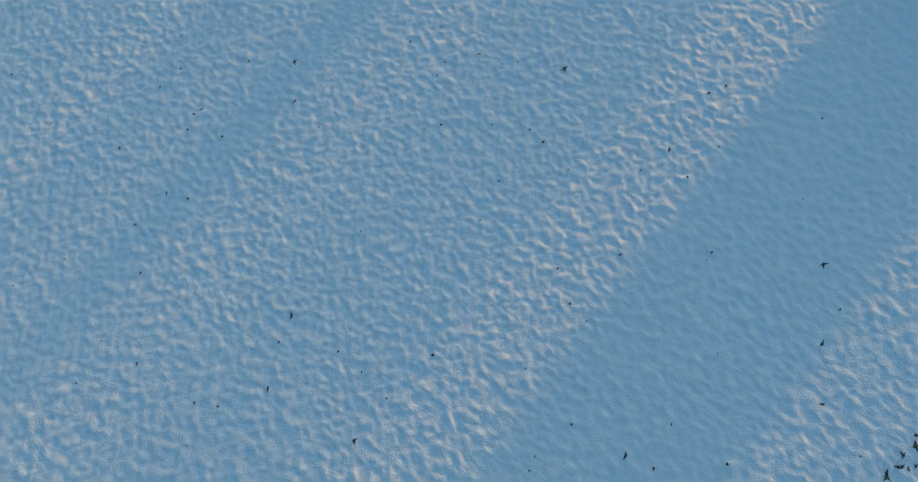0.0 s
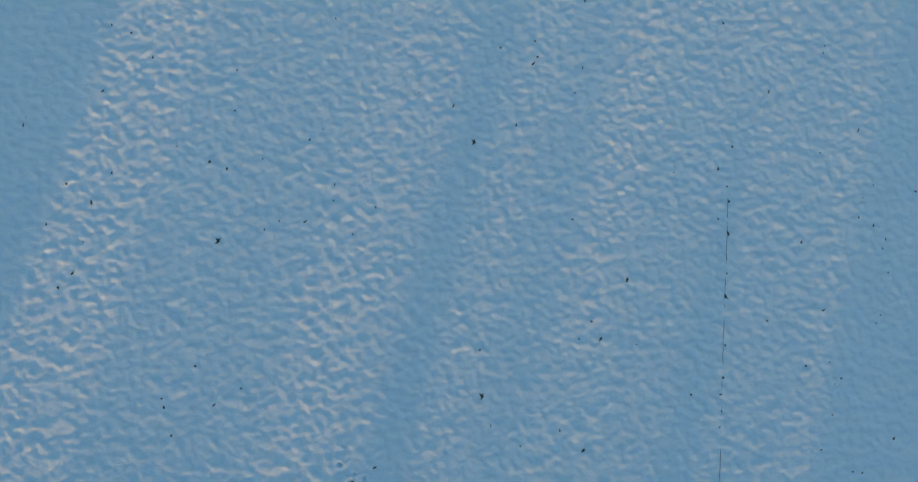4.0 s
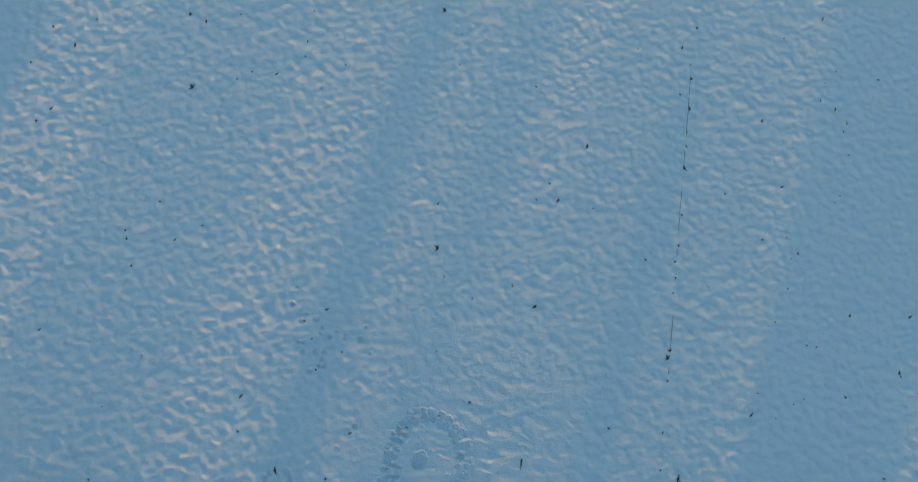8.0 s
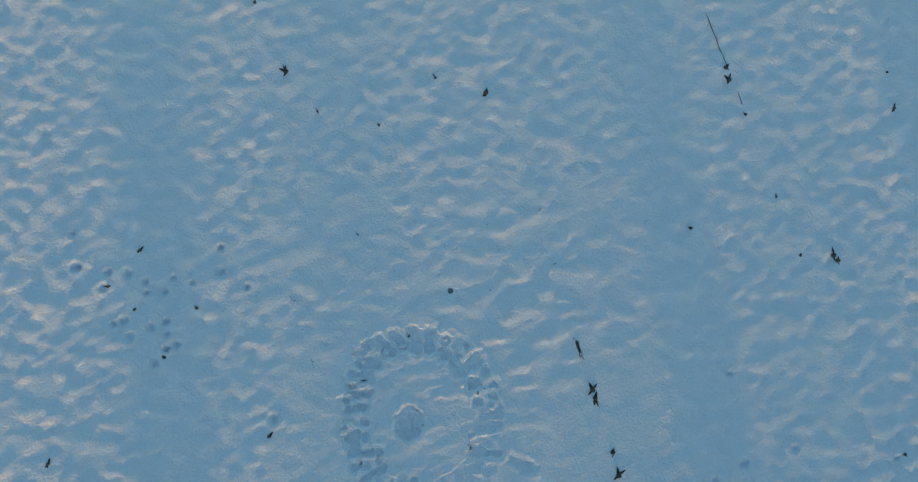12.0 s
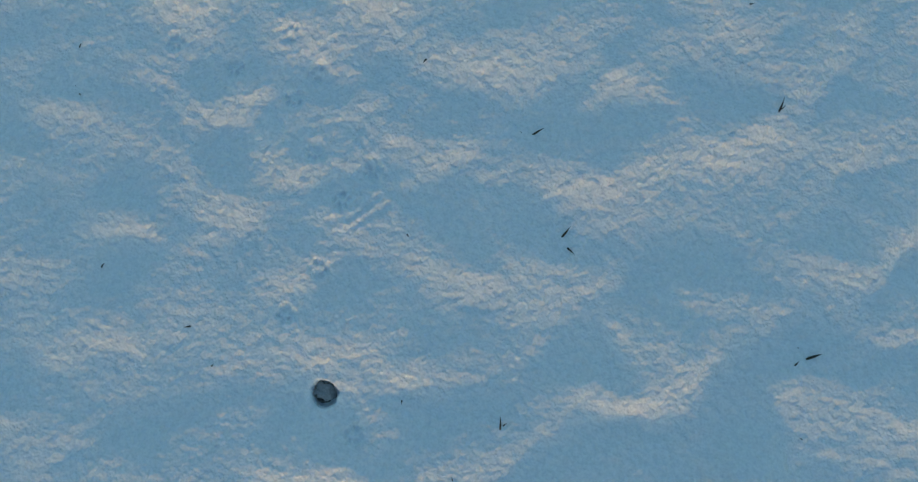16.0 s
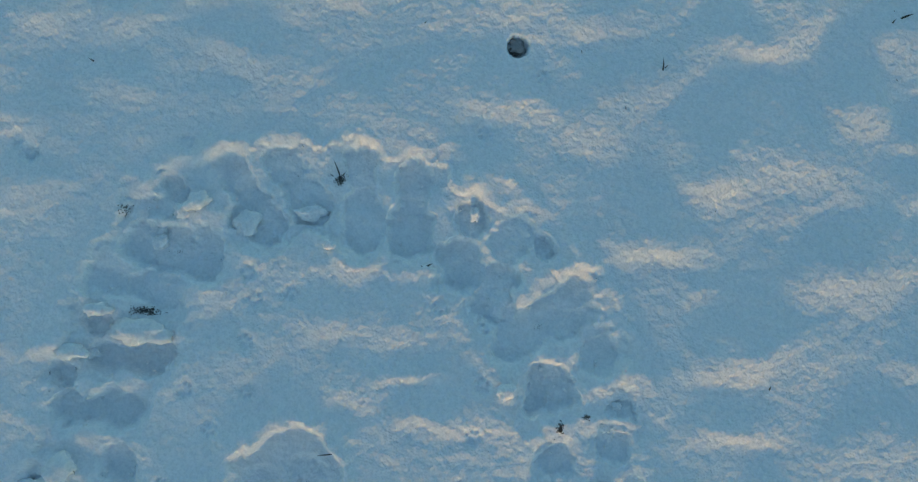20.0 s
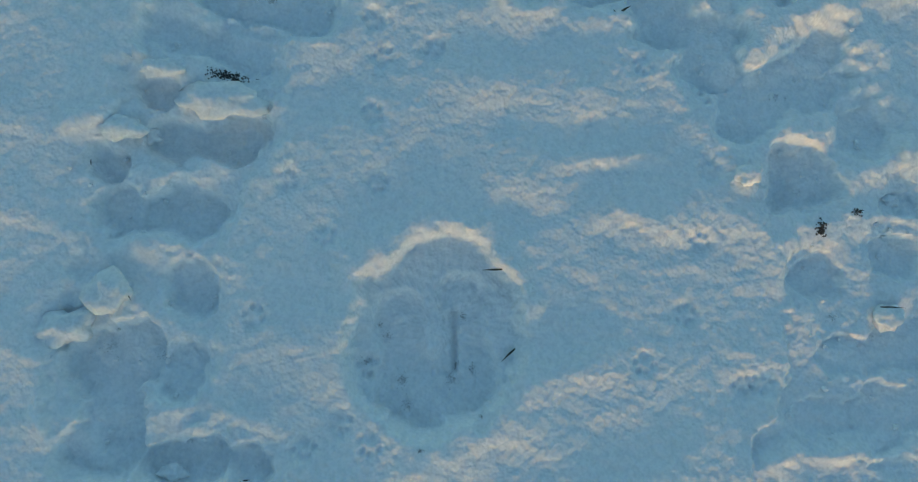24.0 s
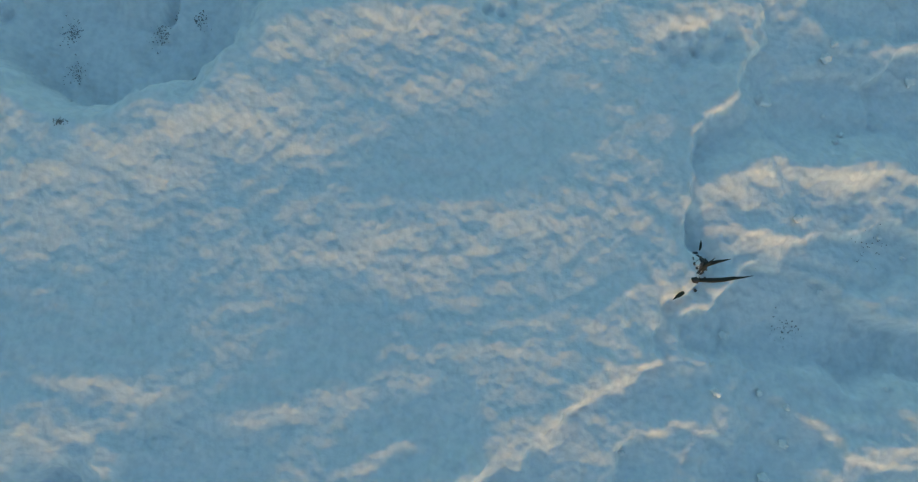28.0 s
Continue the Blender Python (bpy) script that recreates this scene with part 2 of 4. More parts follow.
RING += [
    (-0.536, 0.488, -0.399, 0.490, 0.054), (-0.557, 0.390, -0.549, 0.387, 0.040), (-0.518, 0.297, -0.389, 0.314, 0.046), (-0.624, 0.238, -0.605, 0.240, 0.034), (-0.583, 0.157, -0.458, 0.163, 0.051),
    (-0.433, 0.043, -0.429, 0.022, 0.043), (-0.514, -0.081, -0.554, -0.120, 0.065), (-0.613, -0.059, -0.601, -0.064, 0.040), (-0.418, -0.094, -0.424, -0.117, 0.043), (-0.528, -0.207, -0.536, -0.244, 0.065),
    (-0.419, -0.270, -0.371, -0.261, 0.049), (-0.292, -0.259, -0.288, -0.264, 0.037), (-0.526, -0.389, -0.429, -0.379, 0.052), (-0.299, -0.344, -0.291, -0.350, 0.040), (0.786, 0.463, 0.791, 0.456, 0.055),
    (0.665, 0.384, 0.683, 0.355, 0.055), (0.640, 0.395, 0.630, 0.325, 0.030)]
RING += [
    (0.833, 0.325, 0.887, 0.331, 0.028), (0.695, 0.171, 0.713, 0.180, 0.043), (0.843, 0.232, 0.867, 0.229, 0.042), (0.735, 0.106, 0.737, 0.103, 0.025), (0.750, 0.024, 0.886, 0.070, 0.048), (0.712, -0.080, 0.894, -0.044, 0.048),
    (0.717, -0.138, 0.900, -0.122, 0.034), (0.644, -0.247, 0.783, -0.232, 0.034), (0.618, -0.326, 0.622, -0.329, 0.022), (0.713, -0.361, 0.754, -0.349, 0.034), (0.589, -0.454, 0.615, -0.463, 0.048),
    (0.049, -0.542, 0.054, -0.553, 0.033), (-0.186, -0.550, -0.185, -0.577, 0.038)]
# lips of snow pushed up between the prints, as the hummocks are given
LIPS = [
    (0.69, 0.43, 0.072, 0.025, 21), (0.84, 0.37, 0.080, 0.022, 11), (0.86, 0.28, 0.080, 0.018, 11), (-0.42, -0.20, 0.060, 0.028, -3), (-0.62, 0.30, 0.066, 0.022, 10), (-0.50, 0.10, 0.041, 0.018, 6), (-0.53, 0.42, 0.048, 0.015, -2),
    (0.48, 0.87, 0.073, 0.025, -2), (0.37, 0.86, 0.053, 0.022, 23), (-0.46, 0.22, 0.074, 0.014, 7), (-0.55, -0.29, 0.101, 0.022, -27), (-0.37, -0.32, 0.084, 0.014, 16), (0.80, -0.16, 0.107, 0.017, 10), (0.59, 0.59, 0.074, 0.022, 54),
    (0.66, 0.69, 0.073, 0.020, 7), (0.63, -0.12, 0.032, 0.015, 27), (0.64, -0.19, 0.045, 0.017, 17), (0.77, -0.17, 0.031, 0.012, 12), (-0.17, -0.50, 0.040, 0.010, -47)]
ARC = [
    (-0.44, -0.50, -0.25, -0.42), (-0.34, -0.45, -0.27, -0.57), (-0.18, -0.62, 0.09, -0.67), (-0.08, -0.75, 0.20, -0.76), (0.16, -0.62, 0.40, -0.70),
    (0.46, -0.77, 0.42, -0.68), (0.70, -0.61, 0.55, -0.50), (0.78, -0.46, 0.65, -0.41), (0.88, -0.33, 0.67, -0.30), 
    (0.56, -0.62, 0.48, -0.52)]
TRAIL = [
    (-0.56, -0.65, -0.40, -0.50), (-0.77, -0.89, -0.57, -0.73), (-1.09, -1.05, -0.87, -0.90), (-0.51, -0.75, -0.37, -0.66), (-0.49, -0.92, -0.26, -0.75),
    (-0.79, -1.10, -0.57, -1.07), (0.09, -0.88, 0.09, -1.02), (0.34, -0.84, 0.48, -1.00), (0.88, -0.95, 0.91, -1.10), (1.01, -0.38, 1.19, -0.48),
    (-1.15, -1.35, -0.95, -1.30), (-0.81, -1.35, -0.57, -1.47), (-0.04, -1.36, 0.09, -1.16), (-0.14, -1.39, -0.10, -1.58), (-2.14, -1.06, -1.96, -1.22),
    (-1.85, -1.28, -1.63, -1.32), (-2.42, -1.32, -2.39, -1.51), (-2.07, -1.52, -1.78, -1.58), (0.53, -1.28, 0.59, -1.49), (0.71, -1.08, 0.73, -1.31)]
# small paw prints: x, y, the way they point in degrees from +y
PAWS = [
    (-0.146, 0.495, -6), (-0.050, 0.523, 21), (-0.173, 0.571, 185), (-0.153, 0.383, -20), (-0.291, 0.241, -24), (-0.128, 0.262, 190), (-0.210, 0.152, 206), (-0.311, -0.009, -11),
    (0.386, -0.017, 172), (0.487, 0.346, 27), (0.477, 0.213, -9), (0.460, 0.074, 35), (0.609, -0.036, 28), (-0.138, -0.171, 206), (0.348, 0.544, 167), (-0.101, -0.080, -6),
    (-0.197, -0.220, 195), (-0.083, -0.201, 160), (-0.030, 2.080, 197), (0.133, 2.033, 187), (0.255, 2.132, -14), (0.335, 2.045, 5), (0.289, 1.972, 160), (0.360, 1.849, 155)]
PAWS += [
    (0.440, 1.745, 191), (0.499, 1.824, 209), (0.412, 1.572, 1), (0.353, 1.461, 193), (0.551, 1.214, 182), (0.409, 1.034, 165), (-0.790, 0.803, -6), (-0.395, 0.898, 207), (-0.127, -0.399, -20), (0.573, -0.041, 4),
    (-0.107, -0.074, 175), (-1.04, 0.974, 10), (-0.80, 0.804, 30), (-0.837, 0.84, 0)]
# strokes that a wing brushed into the snow
BRUSHED = [(0.478, 1.682, 0.557, 1.746), (0.466, 1.694, 0.529, 1.764), (0.536, 1.815, 0.455, 1.894), (0.517, 1.795, 0.475, 1.861), (0.491, 1.552, 0.549, 1.500), (0.414, 1.685, 0.465, 1.703)]


# the loose strip under the prints: x, y, half width
TRAMPLED = [
    (-0.40, 0.67, 0.125), (-0.22, 0.76, 0.125), (-0.02, 0.81, 0.12), (0.20, 0.81, 0.12), (0.40, 0.72, 0.12), (0.53, 0.62, 0.13), (0.68, 0.48, 0.13), (0.77, 0.32, 0.13), (0.79, 0.16, 0.14), (0.79, 0.0, 0.14),
    (0.735, -0.022, 0.088), (0.688, -0.166, 0.095), (0.675, -0.268, 0.091), (0.666, -0.350, 0.084), (0.579, -0.461, 0.077), (0.467, -0.536, 0.077), (0.404, -0.576, 0.077), (0.12, -0.71, 0.08), (-0.10, -0.68, 0.07), (-0.30, -0.50, 0.06)]
WEST_SIDE = [(-0.42, 0.65, 0.125), (-0.46, 0.48, 0.135), (-0.48, 0.32, 0.13), (-0.52, 0.16, 0.125), (-0.51, 0.0, 0.135), (-0.51, -0.14, 0.135), (-0.48, -0.28, 0.12), (-0.230, -0.521, 0.063), (-0.179, -0.588, 0.067)]


def boot(x, y, p, depth, r, wob, soft=1.0):
    """How far a boot print presses the snow down, and its raised rim."""
    ax, ay, bx, by = p
    n = math.hypot(bx - ax, by - ay) + 1e-6
    ux, uy = (bx - ax) / n, (by - ay) / n
    s, whole = np.clip(((x - ax) * ux + (y - ay) * uy) / n, 0, 1), min(1.0, n / 0.1)
    d = np.hypot(x - ax - s * n * ux, y - ay - s * n * uy) - r * (0.96 + whole * (0.2 * ease(0.35, 0.9, s) - 0.1 - 0.14 * np.exp(-((s - 0.42) / 0.16) ** 2))) + wob
    sole = 1 + whole * (0.18 * (s > 0.33) * ease(0.3, 0.36, s) - 0.12 * ease(0.55, 0.75, s))
    return depth * sole * ease(0.012 * soft, -0.015 * soft, d), 0.010 * np.exp(-((d - 0.028) / np.where(d > 0.028, 0.034, 0.020)) ** 2)


def drift(dx, dy, long, wide, turn):
    """A hummock: a short slope towards the sun, a long back away from it. Its height over long by wide, at an offset from the slope's middle."""
    c, k = np.cos(turn), np.sin(turn)
    u, v = c * dx + k * dy, c * dy - k * dx
    return np.exp(-np.abs(u / (1.15 * long)) ** 3) * ease(-1.25, 1.25, v / wide) * np.exp(-(np.maximum(v / wide - 1, 0) / 2.6) ** 2)


def drifts(x, y, cell=0.25):
    """Hummocks all over the field, one in each cell of a jittered lattice."""
    i, j, h = np.floor(x / cell).astype(int), np.floor(y / (0.8 * cell)).astype(int), np.zeros_like(x)
    pick = [lattice(70 + k) for k in range(5)]
    for di in (-1, 0, 1):
        for dj in (-1, 0, 1):
            p, q = (i + di) % 256, (j + dj) % 256
            a, b, c, d, e = (g[p, q] for g in pick)
            dx, dy = x - (i + di + a) * cell, y - (j + dj + b) * 0.8 * cell
            wide = 0.026 + 0.026 * d
            h += (0.009 + 0.26 * wide) * drift(dx, dy, 0.042 + 0.050 * c, wide, 1.3 * (e - 0.5))
    return h


def cups(x, y, cell=0.20):
    """Shallow bowls side by side, with soft crests between them."""
    x, y = 0.92 * x + 0.39 * y, 0.92 * y - 0.39 * x
    i, j, low = np.floor(x / cell).astype(int), np.floor(y / (0.85 * cell)).astype(int), np.full_like(x, 9.0)
    a, b = lattice(81), lattice(82)
    for di in (-1, 0, 1):
        for dj in (-1, 0, 1):
            p, q = (i + di) % 256, (j + dj) % 256
            dx, dy = x - (i + di + a[p, q]) * cell, y - (j + dj + b[p, q]) * 0.85 * cell
            low = np.minimum(low, dx * dx + 1.25 * dy * dy)
    return ease(0, 1, np.sqrt(low) / (0.72 * cell))


def near(x, y, cx, cy, far):
    return (np.abs(x - cx) < far) & (np.abs(y - cy) < far)


def relief(x, y, fine=True):
    """Height of the snow, metres."""
    x, y = np.asarray(x, float), np.asarray(y, float)
    xw, yw = x + 0.028 * grain(x, y, 0.12, 11), y + 0.020 * grain(x, y, 0.10, 12)
    home = ease(0.30, 0.0, np.maximum(np.maximum(-1.15 - x, x - 2.45), np.maximum(-0.6 - y, y - 2.35)))
    h = 0.0030 * grain(xw, yw, 0.12, 1) + 0.0018 * grain(x, y, 0.065, 2) + 0.006 * field(x, y, 2.3, 2.0, 3) + (1 - home) * 0.72 * drifts(xw, yw) + (0.012 - 0.007 * home) * cups(xw, yw)
    inner = np.zeros_like(h)
    for cx, cy, long, wide, turn in HUMMOCKS:
        k = near(x, y, cx, cy, 0.5)
        inner[k] += (0.006 + 0.19 * wide) * (0.55 if cy < -0.15 else 0.8 if cy < 0.3 else 1.0) * drift(xw[k] - cx, yw[k] - cy, long, wide, radians(turn))
    h += home * inner
    # crusty wind ripple and grain
    if fine:
        h += 0.0020 * grain(x, y, 0.075, 9) + 0.0006 * grain(x, y, 0.030, 4) + 0.0006 * grain(x, y, 0.014, 5) + 0.0004 * grain(x, y, 0.0085, 8)
    else:
        h += 0.0042 * grain(x, y, 0.075, 4) + 0.0018 * grain(x, y, 0.045, 5)
    # prints
    wob = 0.008 * field(x, y, 0.05, 0.05, 31) + 0.003 * field(x, y, 0.014, 0.014, 32)
    down, rim = np.zeros_like(h), np.zeros_like(h)
    rng = random.Random(9)
    for p in RING + ARC + TRAIL:
        k = near(x, y, (p[0] + p[2]) / 2, (p[1] + p[3]) / 2, 0.32)
        if k.any():
            d, e = boot(x[k], y[k], p[:4], rng.uniform(0.019, 0.033) * (0.62 if p[1] < -0.12 and p[0] > 0.3 else 0.7 if p[0] > 0.6 and p[1] < 0.3 else 1), p[4] + 0.006 if len(p) > 4 else rng.uniform(0.046, 0.056), 1.7 * wob[k])
            loose, _ = boot(x[k], y[k], p[:4], 0.008, 0.078, 2.2 * wob[k], 1.6)
            down[k], rim[k] = np.maximum(down[k], np.maximum(d, loose)), np.maximum(rim[k], e)
        else:
            rng.random(), len(p) > 4 or rng.random()
    # snow trampled loose between the prints of the ring
    for (ax, ay, ra), (bx, by, rb) in [*zip(TRAMPLED, TRAMPLED[1:]), *zip(WEST_SIDE, WEST_SIDE[1:])]:
        k = near(x, y, (ax + bx) / 2, (ay + by) / 2, 0.35)
        if k.any():
            n = math.hypot(bx - ax, by - ay)
            s = np.clip(((x[k] - ax) * (bx - ax) + (y[k] - ay) * (by - ay)) / n ** 2, 0, 1)
            d = np.hypot(x[k] - ax - s * (bx - ax), y[k] - ay - s * (by - ay)) - ra - (rb - ra) * s + 2.4 * wob[k]
            deep = 0.012 + 0.003 * ease(0.12, -0.12, y[k]) * ease(-0.2, 0.1, x[k]) + 0.006 * grain(x[k], y[k], 0.085, 36)
            down[k] = np.maximum(down[k], deep * ease(0.011, -0.011, d))
            rim[k] = np.maximum(rim[k], 0.0025 * np.exp(-((d - 0.02) / 0.02) ** 2))
    # the pit with two boots side by side, in the middle of the ring
    k = near(x, y, 0, 0, 0.4)
    xk, yk = x[k], y[k]
    d = (np.hypot((xk - 0.008) / 0.156, (yk + 0.006 - 0.05 * xk) / 0.176) - 1) * 0.155 + 1.5 * wob[k]
    pit = 0.021 * ease(0.014, -0.014, d)
    for p in ((-0.061, 0.020, -0.020, -0.151), (0.052, 0.058, 0.074, -0.102)):
        a, _ = boot(xk, yk, p, 0.013, 0.055, 0.6 * wob[k], 0.8)
        pit = np.maximum(pit, np.where(d < -0.01, 0.021 + a, 0))
    slot = ease(0.009, 0.004, np.hypot(xk - 0.045 + 0.107 * (yk - -0.016), np.maximum(np.abs(yk - -0.016) - 0.05, 0)))
    pit += 0.014 * slot + 0.006 * ease(0.055, 0.02, np.hypot(xk - 0.058, 1.2 * (yk - -0.085))) * np.clip(2.2 * grain(xk, yk, 0.016, 40), 0, 1)
    down[k] = np.maximum(down[k], pit)
    rim[k] = np.maximum(rim[k], (0.006 + 0.006 * ease(-0.05, 0.14, yk)) * (1 + 0.5 * grain(xk, yk, 0.05, 38)) * np.exp(-((d - 0.018) / np.where(d > 0.018, 0.035, 0.02)) ** 2))
    floor = ease(0.012, 0.03, down)
    h = h * (1 - 0.85 * floor) - down + rim * (1 - floor) * (0.7 + 0.6 * field(x, y, 0.06, 0.06, 33))
    h += floor * (0.0058 * grain(x, y, 0.065, 34) + 0.0030 * grain(x, y, 0.032, 37) + 0.0012 * grain(x, y, 0.014, 35))
    for cx, cy, long, wide, turn in LIPS:
        k = near(x, y, cx, cy, 0.3)
        h[k] += (0.006 + 0.25 * wide) * drift(xw[k] - cx, yw[k] - cy, long, wide, radians(turn)) * (1 + 0.35 * grain(x[k], y[k], 0.03, 39))
    # paw prints
    for cx, cy, turn in PAWS:
        k = near(x, y, cx, cy, 0.06)
        if not k.any():
            continue
        c, s = math.cos(radians(turn)), math.sin(radians(turn))
        lx, ly = (x[k] - cx) * c + (y[k] - cy) * s, (y[k] - cy) * c - (x[k] - cx) * s
        dent = 0.006 * ease(1.7, 0.2, np.hypot(lx / 0.012, (ly + 0.010) / 0.010)) + 0.0025 * ease(0.036, 0.014, np.hypot(lx, ly))
        for tx, ty in ((-0.017, 0.002), (-0.007, 0.016), (0.007, 0.016), (0.017, 0.002)):
            dent = np.maximum(dent, 0.007 * ease(1.7, 0.2, np.hypot((lx - tx) / 0.0065, (ly - ty) / 0.0085)))
        h[k] -= dent
    for ax, ay, bx, by in BRUSHED:
        k = near(x, y, (ax + bx) / 2, (ay + by) / 2, 0.12)
        if k.any():
            n = (bx - ax) ** 2 + (by - ay) ** 2
            f = np.clip(((x[k] - ax) * (bx - ax) + (y[k] - ay) * (by - ay)) / n, 0, 1)
            d = np.hypot(x[k] - ax - f * (bx - ax), y[k] - ay - f * (by - ay))
            h[k] += -0.002 * ease(0.011, 0.001, d) + 0.0009 * np.exp(-((d - 0.012) / 0.005) ** 2)
    # scratched-up snow: small holes where birds or mice dug
    dig = random.Random(77)
    for cx, cy, wide, n in ((-2.45, 1.25, 0.35, 16), (-2.9, 1.6, 0.25, 8), (3.4, -0.8, 0.6, 14), (-1.3, -1.3, 0.7, 8)):
        for _ in range(n):
            ox, oy, r = cx + dig.gauss(0, wide), cy + dig.gauss(0, wide), dig.uniform(0.03, 0.055)
            k = near(x, y, ox, oy, 0.2)
            if k.any() and (abs(ox) > 1.1 or oy < -0.75):
                d = np.hypot(x[k] - ox, y[k] - oy) / r
                h[k] += -0.03 * ease(1.2, 0.4, d) + 0.010 * np.exp(-((d - 1.5) / 0.4) ** 2)
    # a round hole poked into the crust
    k = near(x, y, 0.467, 1.297, 0.12)
    d = np.hypot(x[k] - 0.467, y[k] - 1.290)
    h[k] += -0.026 * ease(0.032, 0.022, d + 1.2 * wob[k]) + 0.001 * np.exp(-((d - 0.042) / 0.012) ** 2)
    return h


STEP, FINE = 0.025, 4
IA, IB, JA, JB = -48, 106, -53, 104        # 6 mm grid, in steps
KA, KB, LA, LB = -104, 152, -96, 352       # 3 mm grid inside it, in its steps
I0, I1, J0, J1 = -400, 378, -155, 520      # the sheet that the camera overlooks
west, north = np.arange(-16.4, -10.01, 0.04), np.arange(13.04, 17.4, 0.04)      # seen from high up alone
xs = np.concatenate([[-1800, -500, -150, -60, -30, -20], west, np.arange(I0, I1 + 1) * STEP, [12, 16, 30, 60, 150, 500, 1800]])
ys = np.concatenate([[-1800, -500, -150, -60, -30, -12, -7], np.arange(J0, J1 + 1) * STEP, north, [20, 30, 60, 150, 500, 1800]])
gx, gy = np.meshgrid(xs, ys, indexing="ij")
gz = relief(gx, gy, False)
away = np.maximum(np.abs(gx + 3.2) - 14, np.abs(gy - 7) - 11.5)
gz = np.where(away > 0.6, 0.0, gz)
fx, fy = np.arange(IA * FINE, IB * FINE + 1) * (STEP / FINE), np.arange(JA * FINE, JB * FINE + 1) * (STEP / FINE)
px, py = np.meshgrid(fx, fy, indexing="ij")
pz = relief(px, py)
oi, oj = 6 + west.size - I0, 7 - J0
vx, vy = np.arange(KA * 2, KB * 2 + 1) * (STEP / FINE / 2), np.arange(LA * 2, LB * 2 + 1) * (STEP / FINE / 2)
qx, qy = np.meshgrid(vx, vy, indexing="ij")
qz = relief(qx, qy)
pi, pj = -IA * FINE, -JA * FINE
for edge in (0, -1):
    col = pz[KA + pi if edge == 0 else KB + pi, LA + pj:LB + pj + 1]
    qz[edge, :] = np.interp(np.arange(qz.shape[1]) / 2, np.arange(col.size), col)
    row = pz[KA + pi:KB + pi + 1, LA + pj if edge == 0 else LB + pj]
    qz[:, edge] = np.interp(np.arange(qz.shape[0]) / 2, np.arange(row.size), row)
for edge in (0, -1):
    col = gz[IA + oi if edge == 0 else IB + oi, JA + oj:JB + oj + 1]
    pz[edge, :] = np.interp(np.arange(pz.shape[1]) / FINE, np.arange(col.size), col)
    row = gz[IA + oi:IB + oi + 1, JA + oj if edge == 0 else JB + oj]
    pz[:, edge] = np.interp(np.arange(pz.shape[0]) / FINE, np.arange(row.size), row)


def quads(nx, ny, first, keep=None):
    n = (np.arange(nx)[:, None] * ny + np.arange(ny)[None, :]) + first
    q = np.stack([n[:-1, :-1], n[1:, :-1], n[1:, 1:], n[:-1, 1:]], -1)
    return q[keep] if keep is not None else q.reshape(-1, 4)


keep = np.ones((xs.size - 1, ys.size - 1), bool)
keep[IA + oi:IB + oi, JA + oj:JB + oj] = False
keep_fine = np.ones((fx.size - 1, fy.size - 1), bool)
keep_fine[KA + pi:KB + pi, LA + pj:LB + pj] = False
faces = np.concatenate([quads(xs.size, ys.size, 0, keep), quads(fx.size, fy.size, gx.size, keep_fine), quads(vx.size, vy.size, gx.size + px.size)])
verts = np.concatenate([np.stack(g, -1).reshape(-1, 3) for g in ((gx, gy, gz), (px, py, pz), (qx, qy, qz))])
sheet = bpy.data.meshes.new("ground")
sheet.vertices.add(len(verts))
sheet.vertices.foreach_set("co", verts.astype(np.float32).ravel())
sheet.loops.add(faces.size)
sheet.loops.foreach_set("vertex_index", faces.astype(np.int32).ravel())
sheet.polygons.add(len(faces))
sheet.polygons.foreach_set("loop_start", np.arange(0, faces.size, 4, dtype=np.int32))
sheet.polygons.foreach_set("use_smooth", np.ones(len(faces), bool))
sheet.update(calc_edges=True)
sheet.materials.append(SNOW)
ground = tagged(new("ground", sheet), "wind-rippled blue-white snow trodden into a ring of boot prints", "snow", kind="structure")


def top(x, y):
    return float(relief(np.array([x]), np.array([y]))[0])


# ---- mesh helpers ----
def part(name, bm, mat, parent=None, label=""):
    me = bpy.data.meshes.new(name)
    bm.to_mesh(me)
    bm.free()
    for p in me.polygons:
        p.use_smooth = True
    me.materials.append(mat)
    ob = new(name, me)
    ob.parent = parent
    if label:
        tagged(ob, label)
    return ob


def tube(bm, points, radii, sides=5, flat=1.0):
    """A tapered stem along points; flat squeezes it to a blade."""
    rings = []
    for i, (p, r) in enumerate(zip(points, radii)):
        p = Vector(p)
        ahead = (Vector(points[min(i + 1, len(points) - 1)]) - Vector(points[max(i - 1, 0)])).normalized()
        side = ahead.cross(Vector((0, 0, 1)))
        side = side.normalized() if side.length > 1e-3 else Vector((1, 0, 0))
        up = side.cross(ahead)
        rings.append([bm.verts.new(p + r * (side * math.cos(a) + up * math.sin(a) * flat)) for a in (2 * math.pi * k / sides for k in range(sides))])
    for a, b in zip(rings, rings[1:]):
        for k in range(sides):
            bm.faces.new((a[k], a[(k + 1) % sides], b[(k + 1) % sides], b[k]))
    bm.faces.new(rings[0][::-1]), bm.faces.new(rings[-1])


